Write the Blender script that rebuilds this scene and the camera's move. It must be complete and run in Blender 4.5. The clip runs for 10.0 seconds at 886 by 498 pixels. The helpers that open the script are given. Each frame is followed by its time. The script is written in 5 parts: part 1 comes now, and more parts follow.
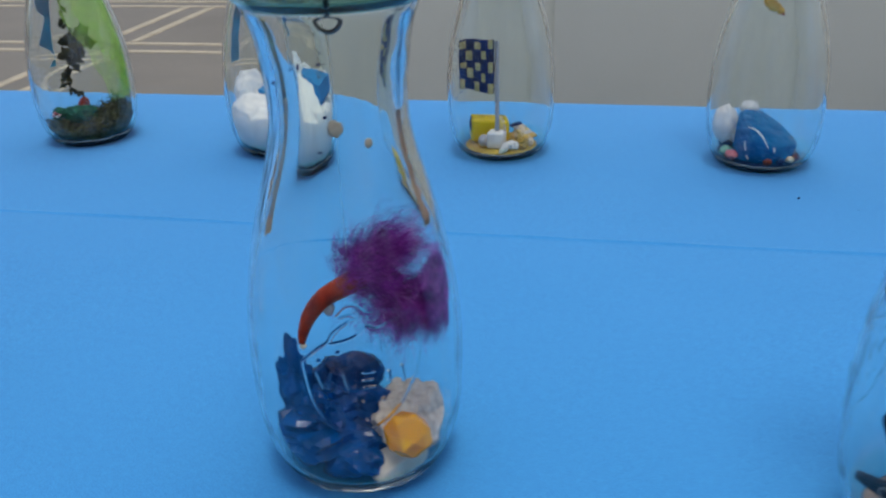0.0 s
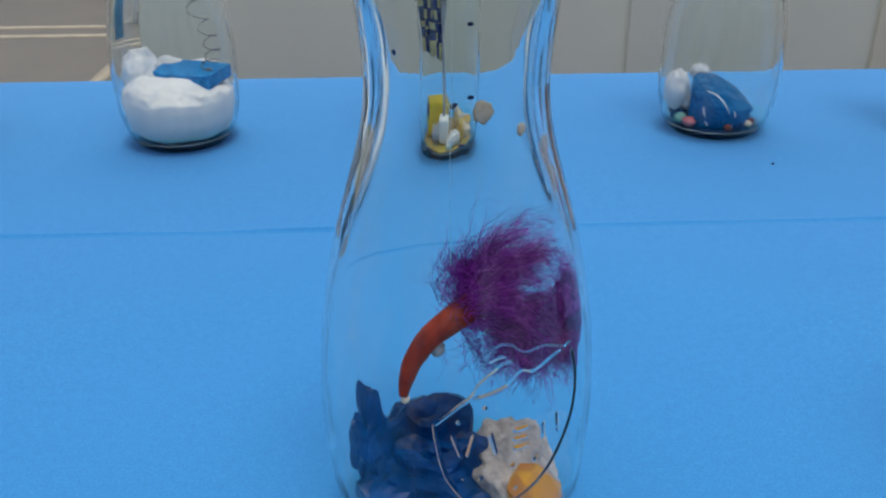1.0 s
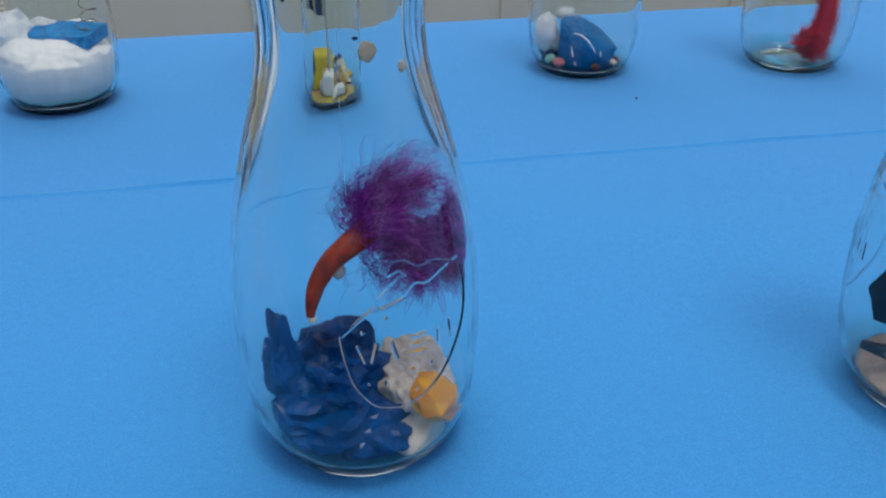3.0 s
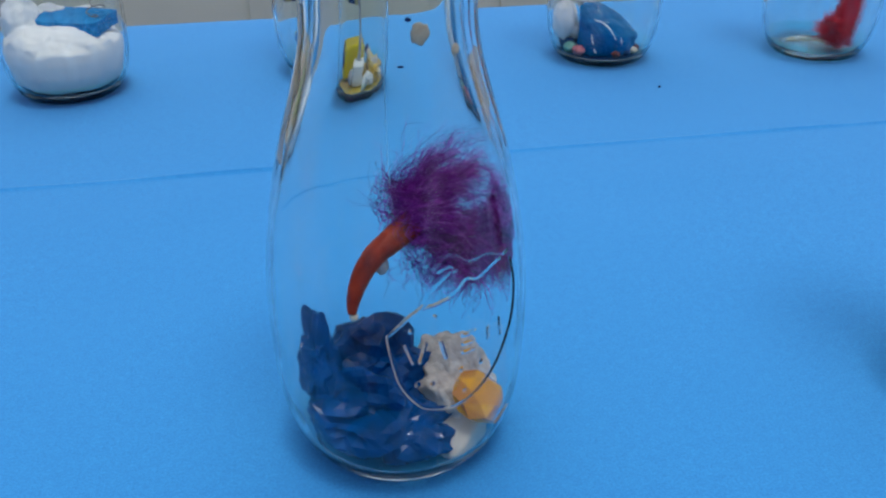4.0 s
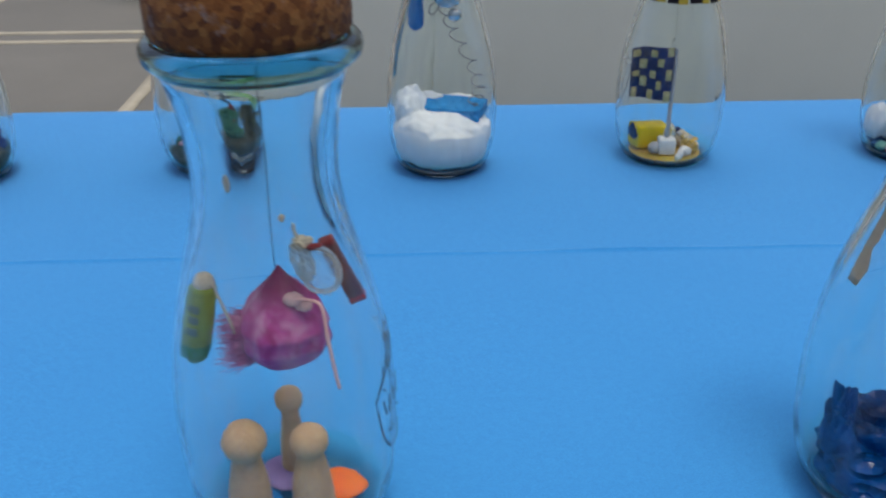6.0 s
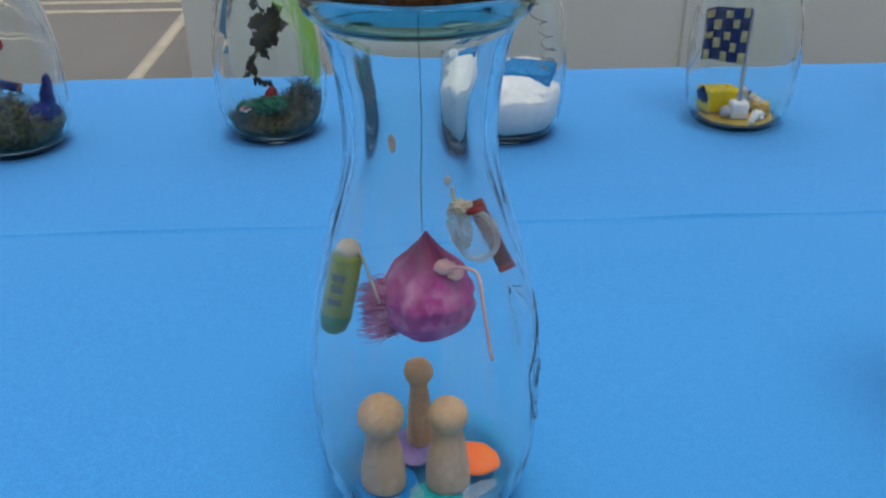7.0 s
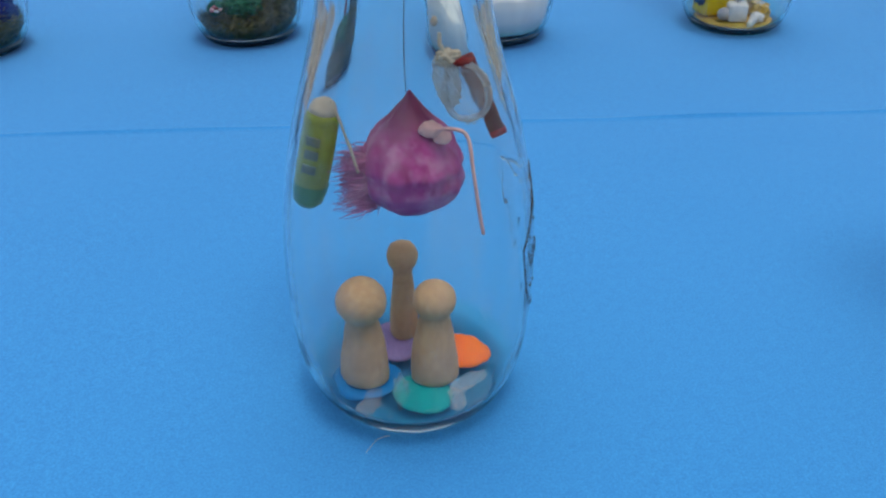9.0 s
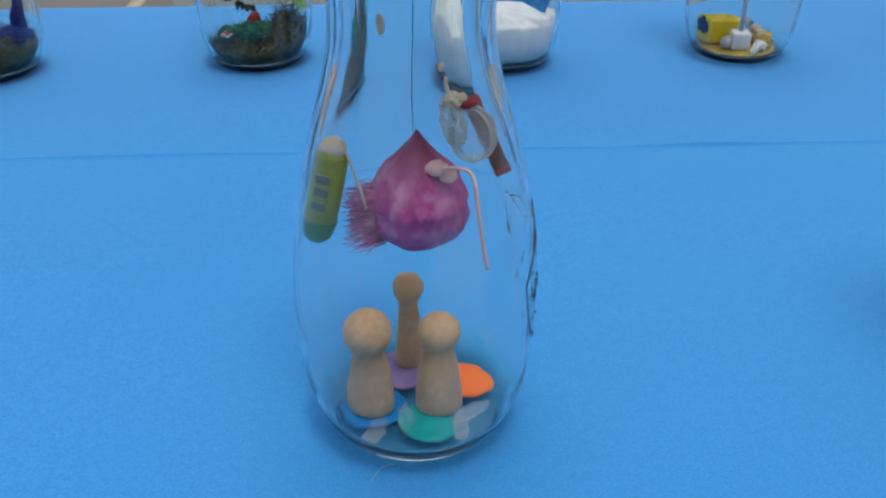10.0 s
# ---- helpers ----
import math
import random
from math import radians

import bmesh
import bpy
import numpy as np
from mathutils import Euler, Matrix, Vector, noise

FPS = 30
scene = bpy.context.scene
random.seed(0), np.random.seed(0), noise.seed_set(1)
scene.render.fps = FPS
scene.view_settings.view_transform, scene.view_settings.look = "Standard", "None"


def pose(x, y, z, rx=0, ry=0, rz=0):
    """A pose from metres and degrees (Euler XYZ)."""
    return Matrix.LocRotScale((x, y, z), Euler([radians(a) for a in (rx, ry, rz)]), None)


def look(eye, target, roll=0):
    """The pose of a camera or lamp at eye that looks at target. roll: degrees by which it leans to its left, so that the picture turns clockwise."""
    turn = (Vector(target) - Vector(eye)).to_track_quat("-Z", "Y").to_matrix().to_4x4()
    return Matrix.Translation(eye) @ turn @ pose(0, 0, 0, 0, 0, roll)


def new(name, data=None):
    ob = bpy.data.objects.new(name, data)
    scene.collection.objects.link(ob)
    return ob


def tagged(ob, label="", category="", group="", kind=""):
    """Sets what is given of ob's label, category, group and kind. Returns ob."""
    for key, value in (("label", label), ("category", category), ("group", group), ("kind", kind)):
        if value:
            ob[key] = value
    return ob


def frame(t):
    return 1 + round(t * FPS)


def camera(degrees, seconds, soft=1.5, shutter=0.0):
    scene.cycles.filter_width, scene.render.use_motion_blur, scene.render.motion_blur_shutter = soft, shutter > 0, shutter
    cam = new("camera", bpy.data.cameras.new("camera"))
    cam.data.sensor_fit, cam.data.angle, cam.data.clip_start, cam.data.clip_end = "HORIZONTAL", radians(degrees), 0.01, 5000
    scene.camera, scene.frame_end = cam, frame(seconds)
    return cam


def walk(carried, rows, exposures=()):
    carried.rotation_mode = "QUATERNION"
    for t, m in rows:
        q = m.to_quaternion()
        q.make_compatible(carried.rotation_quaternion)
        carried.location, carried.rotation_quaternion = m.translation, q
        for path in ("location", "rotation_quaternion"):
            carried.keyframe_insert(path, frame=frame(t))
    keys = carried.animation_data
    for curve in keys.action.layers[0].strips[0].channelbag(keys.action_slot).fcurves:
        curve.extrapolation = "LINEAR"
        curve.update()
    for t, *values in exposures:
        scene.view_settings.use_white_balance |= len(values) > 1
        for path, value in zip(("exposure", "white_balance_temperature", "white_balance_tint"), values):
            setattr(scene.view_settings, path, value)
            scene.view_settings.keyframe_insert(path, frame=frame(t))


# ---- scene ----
cam = camera(52.3, 10.0, 2.2, 0.25)
PATH = [
    (0, (0.041, 0.028, 0.235), (0.1, 1.839, -0.612), -1.9),
    (0.3, (-0.007, 0.082, 0.209), (0.182, 1.892, -0.62), -2.9),
    (0.5, (-0.029, 0.11, 0.214), (0.246, 1.882, -0.672), -2.7),
    (1, (-0.049, 0.115, 0.215), (0.423, 1.837, -0.685), -0.4),
    (1.5, (-0.07, 0.079, 0.226), (0.606, 1.719, -0.699), -1.2),
    (1.8, (-0.065, 0.079, 0.22), (0.651, 1.709, -0.691), 0.2),
    (2, (-0.061, 0.08, 0.223), (0.643, 1.699, -0.717), 0.2),
    (2.5, (-0.059, 0.082, 0.222), (0.624, 1.693, -0.748), -0.3),
    (3.8, (-0.063, 0.103, 0.215), (0.629, 1.682, -0.799), -0.2),
    (4, (-0.069, 0.106, 0.214), (0.623, 1.69, -0.791), -0.2),
    (4.5, (-0.082, 0.109, 0.221), (0.601, 1.705, -0.772), 0.2),
    (5, (-0.115, 0.114, 0.224), (0.511, 1.738, -0.76), 0.5),
    (5.5, (-0.177, 0.118, 0.239), (0.33, 1.798, -0.721), 0.5),
    (6, (-0.242, 0.103, 0.261), (0.237, 1.823, -0.641), -0.3),
    (6.2, (-0.264, 0.095, 0.265), (0.228, 1.827, -0.606), -0.8),
    (7.3, (-0.293, 0.145, 0.241), (0.181, 1.822, -0.741), -0.4),
    (7.5, (-0.295, 0.148, 0.233), (0.181, 1.823, -0.751), -0.2),
    (8, (-0.293, 0.148, 0.22), (0.191, 1.793, -0.811), 0.0),
    (8.5, (-0.293, 0.144, 0.217), (0.195, 1.773, -0.836), 0.4),
    (9, (-0.288, 0.144, 0.216), (0.209, 1.764, -0.847), -0.1),
    (9.5, (-0.282, 0.144, 0.222), (0.219, 1.769, -0.831), -0.0),
    (10, (-0.289, 0.141, 0.226), (0.202, 1.779, -0.812), 0.2),
]
walk(cam, [(t, look(eye, target, roll)) for t, eye, target, roll in PATH], exposures=[(0.0, 0.0, 6500, 10), (2.0, 0.0, 6550, 10), (3.8, 0.0, 6250, 10), (4.5, 0.0, 6000, 9), (5.0, 0.0, 6130, 9), (5.5, 0.0, 6350, 10), (6.0, 0.0, 6480, 10), (10.0, 0.0, 6400, 10)])

# ---- light ----
world = bpy.data.worlds.new("overcast_sky")
scene.world = world
world.use_nodes = True
wn = world.node_tree
sky = wn.nodes.new("ShaderNodeTexSky")
sky.sky_type, sky.sun_disc = "NISHITA", False
sky.sun_elevation, sky.sun_rotation = radians(80), radians(20)
sky.air_density, sky.dust_density = 1.0, 4.5
wn.links.new(sky.outputs[0], wn.nodes["Background"].inputs[0])
wn.nodes["Background"].inputs[1].default_value = 0.149
sun_data = bpy.data.lights.new("sun", "SUN")
sun_data.energy, sun_data.angle, sun_data.color = 0.95, radians(15), (1.0, 0.95, 0.87)
sun = new("sun", sun_data)
sun.matrix_world = look((0.3, -1.1, 4.5), (0, 0, 0))

TURN_DEG = -13.5   # the table, the boards and the ground markings share this direction
CU, SU = math.cos(radians(TURN_DEG)), math.sin(radians(TURN_DEG))


def uv(u, v, z=0.0):
    """A place from the distance along the table, across it and up."""
    return Vector((u * CU - v * SU, u * SU + v * CU, z))


# ---- materials ----
class Nodes:
    """Short hand for a node material with object-space textures."""

    def __init__(self, name):
        self.mat = bpy.data.materials.new(name)
        self.mat.use_nodes = True
        self.t = self.mat.node_tree
        self.bsdf = self.t.nodes["Principled BSDF"]
        self.out = self.t.nodes["Material Output"]
        self.coord = self.t.nodes.new("ShaderNodeTexCoord").outputs["Object"]

    def add(self, kind, **values):
        n = self.t.nodes.new(kind)
        for key, value in values.items():
            n.inputs[key].default_value = value
        return n

    def link(self, a, b):
        self.t.links.new(a, b)

    def noise(self, scale, detail=4.0, rough=0.55, stretch=None):
        n = self.add("ShaderNodeTexNoise", Scale=scale, Detail=detail, Roughness=rough)
        if stretch:
            m = self.add("ShaderNodeMapping", Scale=stretch)
            self.link(self.coord, m.inputs[0])
            self.link(m.outputs[0], n.inputs["Vector"])
        else:
            self.link(self.coord, n.inputs["Vector"])
        return n.outputs["Fac"]

    def ramp(self, fac, stops):
        n = self.add("ShaderNodeValToRGB")
        els = n.color_ramp.elements
        while len(els) < len(stops):
            els.new(0.5)
        for e, (p, c) in zip(els, stops):
            e.position, e.color = p, (*c, 1)
        self.link(fac, n.inputs[0])
        return n.outputs[0]

    def mix(self, fac, a, b, kind="MIX"):
        n = self.add("ShaderNodeMix")
        n.data_type, n.blend_type = "RGBA", kind
        for value, socket in ((fac, n.inputs[0]), (a, n.inputs[6]), (b, n.inputs[7])):
            if isinstance(value, (int, float)):
                socket.default_value = value
            elif isinstance(value, tuple):
                socket.default_value = (*value, 1)
            else:
                self.link(value, socket)
        return n.outputs[2]

    def bump(self, height, strength=0.3, distance=0.001):
        n = self.add("ShaderNodeBump", Strength=strength, Distance=distance)
        self.link(height, n.inputs["Height"])
        self.link(n.outputs[0], self.bsdf.inputs["Normal"])
        return n

    def set(self, **values):
        for key, value in values.items():
            socket = self.bsdf.inputs[key.replace("_", " ")]
            if hasattr(value, "is_linked") or hasattr(value, "links"):
                self.link(value, socket)
            else:
                socket.default_value = value
        return self


def coloured(name, base, other, scale=120.0, rough=0.6, bump=0.2, distance=0.0005, fine=900.0, gloss=0.15, **more):
    """Two tones of one colour in soft patches, with fine grain in the relief."""
    n = Nodes(name)
    tone = n.ramp(n.noise(scale), [(0.32, base), (0.68, other)])
    grain = n.noise(fine, 3.0)
    n.link(n.mix(0.12, tone, n.ramp(grain, [(0.3, (0, 0, 0)), (0.7, (1, 1, 1))]), "OVERLAY"), n.bsdf.inputs["Base Color"])
    n.bump(grain, bump, distance)
    n.set(Roughness=rough, Specular_IOR_Level=gloss, **more)
    return n.mat


def cloth_material():
    n = Nodes("blue_felt")
    broad = n.ramp(n.noise(3.0, 3.0), [(0.3, (0.042, 0.264, 0.605)), (0.7, (0.048, 0.284, 0.640))])
    fine = n.noise(1150.0, 3.0, 0.75)
    fleck = n.noise(420.0, 2.0, 0.7)
    c = n.mix(0.42, broad, n.ramp(fine, [(0.30, (0.25, 0.25, 0.25)), (0.70, (0.78, 0.78, 0.78))]), "OVERLAY")
    c = n.mix(n.ramp(fleck, [(0.70, (0, 0, 0)), (0.78, (0.35, 0.35, 0.35))]), c, (0.02, 0.12, 0.42))
    mottle = n.noise(240.0, 3.0, 0.65)
    c = n.mix(0.07, c, n.ramp(mottle, [(0.34, (0.25, 0.25, 0.25)), (0.66, (0.78, 0.78, 0.78))]), "OVERLAY")
    n.link(c, n.bsdf.inputs["Base Color"])
    n.set(Roughness=0.95, Sheen_Weight=0.34, Sheen_Roughness=0.45)
    n.bsdf.inputs["Specular IOR Level"].default_value = 0.08
    n.bump(n.mix(0.4, fine, fleck), 0.25, 0.0005)
    return n.mat


def glass_material(name="clear_glass", ior=1.47, haze=(0.0, 0.030), colour=(0.965, 0.985, 0.978), ripple=0.11, gloss=0.06):
    """Clear glass; a streaky white film stands in for dust and pale reflections."""
    n = Nodes(name)
    n.set(Roughness=0.0, IOR=ior, Transmission_Weight=1.0)
    n.bsdf.inputs["Base Color"].default_value = (*colour, 1)
    soft = n.add("ShaderNodeBsdfRefraction", Roughness=0.0, IOR=ior)
    soft.inputs["Color"].default_value = (*colour, 1)
    calm = n.add("ShaderNodeMixShader")
    facing = n.add("ShaderNodeLayerWeight", Blend=0.5).outputs["Facing"]
    shine = n.add("ShaderNodeMapRange", **{"From Min": 0.225, "From Max": 0.285, "To Min": gloss, "To Max": 1.0})
    n.link(facing, shine.inputs["Value"])
    n.link(shine.outputs["Result"], calm.inputs[0])
    n.link(soft.outputs[0], calm.inputs[1])
    n.link(n.bsdf.outputs[0], calm.inputs[2])
    relief = n.bump(n.noise(1.0, 2.0, 0.4, (120.0, 120.0, 20.0)), ripple, 0.0008)
    n.link(relief.outputs[0], soft.inputs["Normal"])
    banded = n.noise(1.0, 3.0, 0.55, (130.0, 130.0, 7.0))
    cloud = n.noise(38.0, 4.0, 0.6)
    spread = n.add("ShaderNodeMapRange", **{"From Min": 0.47, "From Max": 0.66, "To Min": haze[0], "To Max": haze[1]})
    n.link(n.mix(0.3, banded, cloud), spread.inputs["Value"])
    white_film = n.add("ShaderNodeBsdfDiffuse")
    white_film.inputs["Color"].default_value = (0.80, 0.82, 0.84, 1)
    both = n.add("ShaderNodeMixShader")
    n.link(spread.outputs["Result"], both.inputs[0])
    n.link(calm.outputs[0], both.inputs[1])
    n.link(white_film.outputs[0], both.inputs[2])
    n.link(both.outputs[0], n.out.inputs["Surface"])
    return n.mat


def ground_material():
    n = Nodes("worn_ground")
    big = n.ramp(n.noise(1.3, 5.0), [(0.3, (0.138, 0.133, 0.112)), (0.7, (0.172, 0.165, 0.140))])
    fine = n.noise(160.0, 3.0, 0.7)
    c = n.mix(0.35, big, n.ramp(fine, [(0.3, (0.3, 0.3, 0.3)), (0.7, (0.7, 0.7, 0.7))]), "OVERLAY")
    n.link(c, n.bsdf.inputs["Base Color"])
    n.set(Roughness=0.75)
    n.bump(fine, 0.3, 0.002)
    return n.mat


def cork_material():
    n = Nodes("cork")
    v = n.add("ShaderNodeTexVoronoi", Scale=430.0)
    n.link(n.coord, v.inputs["Vector"])
    tone = n.ramp(v.outputs["Color"], [(0.15, (0.085, 0.022, 0.004)), (0.5, (0.20, 0.062, 0.010)), (0.85, (0.30, 0.115, 0.026))])
    pits = n.ramp(n.noise(170.0, 4.0, 0.65), [(0.57, (0, 0, 0)), (0.70, (0.7, 0.7, 0.7))])
    c = n.mix(pits, tone, (0.30, 0.21, 0.18))
    n.link(c, n.bsdf.inputs["Base Color"])
    n.set(Roughness=0.9)
    n.bump(n.noise(300.0, 4.0, 0.7), 0.6, 0.0015)
    return n.mat


LIP_GLASS = glass_material("lip_glass", 1.5, (0.0, 0.02), (0.52, 0.70, 0.67))
FLOOR_GLASS = glass_material("pressed_glass", 1.47, (0.0, 0.07), (0.90, 0.96, 0.93), 0.30)
THICK_GLASS = glass_material("thick_green_glass", 1.47, (0.0, 0.01), (0.86, 0.95, 0.90), 0.15)
GLASS, HAZY_GLASS = glass_material(), glass_material("hazy_glass", 1.47, (0.008, 0.058), (0.965, 0.985, 0.978), 0.16)
CLOTH, GROUND, CORK = cloth_material(), ground_material(), cork_material()
BOARD = coloured("board_paint", (0.85, 0.835, 0.715), (0.89, 0.875, 0.755), 2.2, 0.75, 0.08, 0.001, 220.0)
BOARD_WARM = coloured("board_paint_warm", (0.87, 0.79, 0.62), (0.91, 0.83, 0.66), 2.2, 0.75, 0.08, 0.001, 220.0)
LINE = coloured("line_paint", (0.47, 0.43, 0.33), (0.36, 0.33, 0.25), 9.0, 0.8, 0.3, 0.001, 240.0)
CORK_TOP = coloured("cork_cut_face", (0.55, 0.36, 0.19), (0.64, 0.44, 0.25), 160.0, 0.85, 0.4, 0.001, 500.0)
STEEL = coloured("white_lacquer", (0.66, 0.66, 0.64), (0.72, 0.72, 0.70), 20.0, 0.4, 0.05)
WOOD = coloured("bench_wood", (0.24, 0.13, 0.05), (0.34, 0.20, 0.09), 15.0, 0.6, 0.2)


# ---- building helpers ----
def part(name, bm, material, parent=None, label="", smooth=True, at=None):
    """Links a bmesh as one mesh object, under a thing or a part."""
    me = bpy.data.meshes.new(name)
    bm.to_mesh(me)
    bm.free()
    for p in me.polygons:
        p.use_smooth = smooth
    for m in material if isinstance(material, (list, tuple)) else (material,):
        me.materials.append(m)
    ob = new(name, me)
    if parent:
        ob.parent = parent
    if at is not None:
        ob.matrix_basis = at
    if label:
        ob["label"] = label
    return ob


def thing(name, at, label, category, group="", kind=""):
    ob = new(name)
    ob.empty_display_size = 0.02
    ob.matrix_basis = at
    return tagged(ob, label, category, group, kind)


def box(size, at=(0, 0, 0), bevel=0.0, segments=2, turn=None):
    bm = bmesh.new()
    m = Matrix.Translation(at) @ (turn or Matrix()) @ Matrix.Diagonal((*size, 1))
    bmesh.ops.create_cube(bm, size=1.0, matrix=m)
    if bevel:
        bmesh.ops.bevel(bm, geom=bm.edges[:], offset=bevel, segments=segments, affect="EDGES", profile=0.6)
    return bm


def lathe(profile, seg=64, close=True):
    """A turned body from (radius, z) pairs, from the bottom up the outside; radius 0 ends it in a point."""
    bm = bmesh.new()
    rings = []
    for r, z in profile:
        if r < 1e-6:
            rings.append([bm.verts.new((0, 0, z))])
        else:
            rings.append([bm.verts.new((r * math.cos(2 * math.pi * k / seg), r * math.sin(2 * math.pi * k / seg), z)) for k in range(seg)])
    for a, b in zip(rings, rings[1:]):
        for k in range(seg):
            j = (k + 1) % seg
            quad = [a[k % len(a)], a[j % len(a)], b[j % len(b)], b[k % len(b)]]
            quad = list(dict.fromkeys(quad))
            if len(quad) > 2:
                bm.faces.new(quad)
    return bm


def join(*bms):
    out = bmesh.new()
    for b in bms:
        me = bpy.data.meshes.new("joint")
        b.to_mesh(me)
        b.free()
        out.from_mesh(me)
        bpy.data.meshes.remove(me)
    return out


def tubes(strands, sides=5):
    """Round strands in one mesh. A strand: a list of (place, radius)."""
    verts, faces = [], []
    for s in strands:
        start, n = len(verts), len(s)
        pts = [Vector(p) for p, _ in s]
        side = None
        for k, (p, (_, r)) in enumerate(zip(pts, s)):
            along = (pts[min(k + 1, n - 1)] - pts[max(k - 1, 0)]).normalized()
            if side is None:
                side = along.orthogonal().normalized()
            side = (side - along * side.dot(along))
            side = side.normalized() if side.length > 1e-6 else along.orthogonal().normalized()
            other = along.cross(side)
            for q in range(sides):
                a = 2 * math.pi * q / sides
                verts.append(p + side * (r * math.cos(a)) + other * (r * math.sin(a)))
        for k in range(n - 1):
            for q in range(sides):
                j = (q + 1) % sides
                a = start + k * sides
                faces.append((a + q, a + j, a + sides + j, a + sides + q))
        faces.append(tuple(start + q for q in reversed(range(sides))))
        faces.append(tuple(start + (n - 1) * sides + q for q in range(sides)))
    me = bpy.data.meshes.new("strands")
    me.from_pydata([tuple(v) for v in verts], [], faces)
    bm = bmesh.new()
    bm.from_mesh(me)
    bpy.data.meshes.remove(me)
    return bm


def curve(points, n=24):
    """A smooth line through the points."""
    pts = [Vector(p) for p in points]
    ext = [2 * pts[0] - pts[1], *pts, 2 * pts[-1] - pts[-2]]
    out = []
    spans = len(pts) - 1
    for k in range(n + 1):
        f = min(k / n * spans, spans - 1e-6)
        i, t = int(f), f - int(f)
        p0, p1, p2, p3 = ext[i : i + 4]
        out.append(0.5 * (2 * p1 + (p2 - p0) * t + (2 * p0 - 5 * p1 + 4 * p2 - p3) * t * t + (3 * p1 - p0 - 3 * p2 + p3) * t**3))
    return out


def blob(centre, size, amp=0.15, freq=2.0, detail=4, seed=0, turn=None, ridged=False, floor_z=None, room=None):
    """A rounded lump with uneven relief; it lies flat on floor_z and keeps inside the radius room."""
    bm = bmesh.new()
    bmesh.ops.create_icosphere(bm, subdivisions=detail, radius=1.0)
    off = Vector((seed * 7.31, seed * 3.17, seed * 1.93))
    for v in bm.verts:
        p = v.co.normalized()
        if ridged:
            d = noise.turbulence(p * freq + off, 4, True, noise_basis="VORONOI_F2F1") - 0.7
        else:
            d = noise.fractal(p * freq + off, 0.9, 2.1, 4)
        q = p * (1 + amp * d)
        q = Vector((q.x * size[0], q.y * size[1], q.z * size[2]))
        if turn:
            q = turn.to_3x3() @ q
        q += Vector(centre)
        if floor_z is not None:
            q.z = max(q.z, floor_z)
        if room and math.hypot(q.x, q.y) > room:
            k = room / math.hypot(q.x, q.y)
            q.x, q.y = q.x * k, q.y * k
        v.co = q
    return bm


rng = random.Random(7)


def loose(r=1.0):
    return Vector((rng.uniform(-r, r), rng.uniform(-r, r), rng.uniform(-r, r)))


# ---- the ground and the boards ----
GROUND_Z = -0.77
bm = bmesh.new()
bmesh.ops.create_grid(bm, x_segments=8, y_segments=8, size=400.0)
tagged(part("ground", bm, GROUND, at=pose(0, 0, GROUND_Z)), "worn grey-brown hard ground with cream markings", "ground", kind="structure")


def marking(u0, v0, u1, v1, width=0.056):
    a, b = uv(u0, v0), uv(u1, v1)
    length = (b - a).length
    bm = bmesh.new()
    n = max(8, int(length * 8))
    rows = []
    for k in range(n + 1):
        x = length * k / n
        w = width / 2 * (1 + 0.10 * noise.noise((x * 6, u0 * 3, v0 * 3)))
        rows.append([bm.verts.new((x, s * w, z)) for s, z in ((-1, 0.0), (-1, 0.004), (1, 0.004), (1, 0.0))])
    for a4, b4 in zip(rows, rows[1:]):
        for q in range(3):
            bm.faces.new((a4[q], b4[q], b4[q + 1], a4[q + 1]))
    bmesh.ops.recalc_face_normals(bm, faces=bm.faces)
    ang = math.degrees(math.atan2(b.y - a.y, b.x - a.x))
    ob = part("ground_marking", bm, LINE, at=pose(a.x, a.y, GROUND_Z, 0, 0, ang))
    return tagged(ob, "worn cream painted line on the ground", "marking", "ground markings", "structure")


for v in (4.31, 4.49, 5.57, 5.75):
    marking(-6.0, v, 3.0, v)
for u in (-1.30, -2.56, -2.74):
    marking(u, 1.6, u, 4.27)
for u in (-2.56, -2.74):
    marking(u, 4.53, u, 5.53)


def display_board(u, v, material, width=0.865, height=1.9):
    t = thing("display_board", Matrix.Translation(uv(u, v, GROUND_Z)) @ pose(0, 0, 0, 0, 0, TURN_DEG + 1.0),
              "plain pale grey display board standing on the ground", "board", "row of display boards")
    part("panel", box((width + 0.0006, 0.028, height - 0.004), (width / 2, 0, height / 2 + 0.002), 0.0012), material, t)
    for x in (0.12, width - 0.12):
        part("foot", box((0.05, 0.20, 0.02), (x, 0.116, 0.01), 0.004), STEEL, t)
    return t


for k in range(5):
    p0 = -1.064 + 0.866 * k
    ob = display_board(p0, 3.19, BOARD_WARM if k == 3 else BOARD)
    if k == 3:
        ob["label"] = "display board in a slightly warmer beige"


def bench():
    t = thing("bench", Matrix.Translation(uv(-1.83, 5.30, GROUND_Z)) @ pose(0, 0, 0, 0, 0, TURN_DEG),
              "white metal bench frame with a brown wooden lower board", "bench")
    for x in (0.0, 1.4):
        for y in (0.0, 0.36):
            part("leg", box((0.04, 0.04, 0.44), (x, y, 0.22), 0.005), STEEL, t)
    part("seat", box((1.55, 0.42, 0.04), (0.7, 0.18, 0.46), 0.006), STEEL, t)
    part("lower_board", box((1.36, 0.30, 0.04), (0.7, 0.18, 0.10), 0.005), WOOD, t, "brown wooden board")


bench()

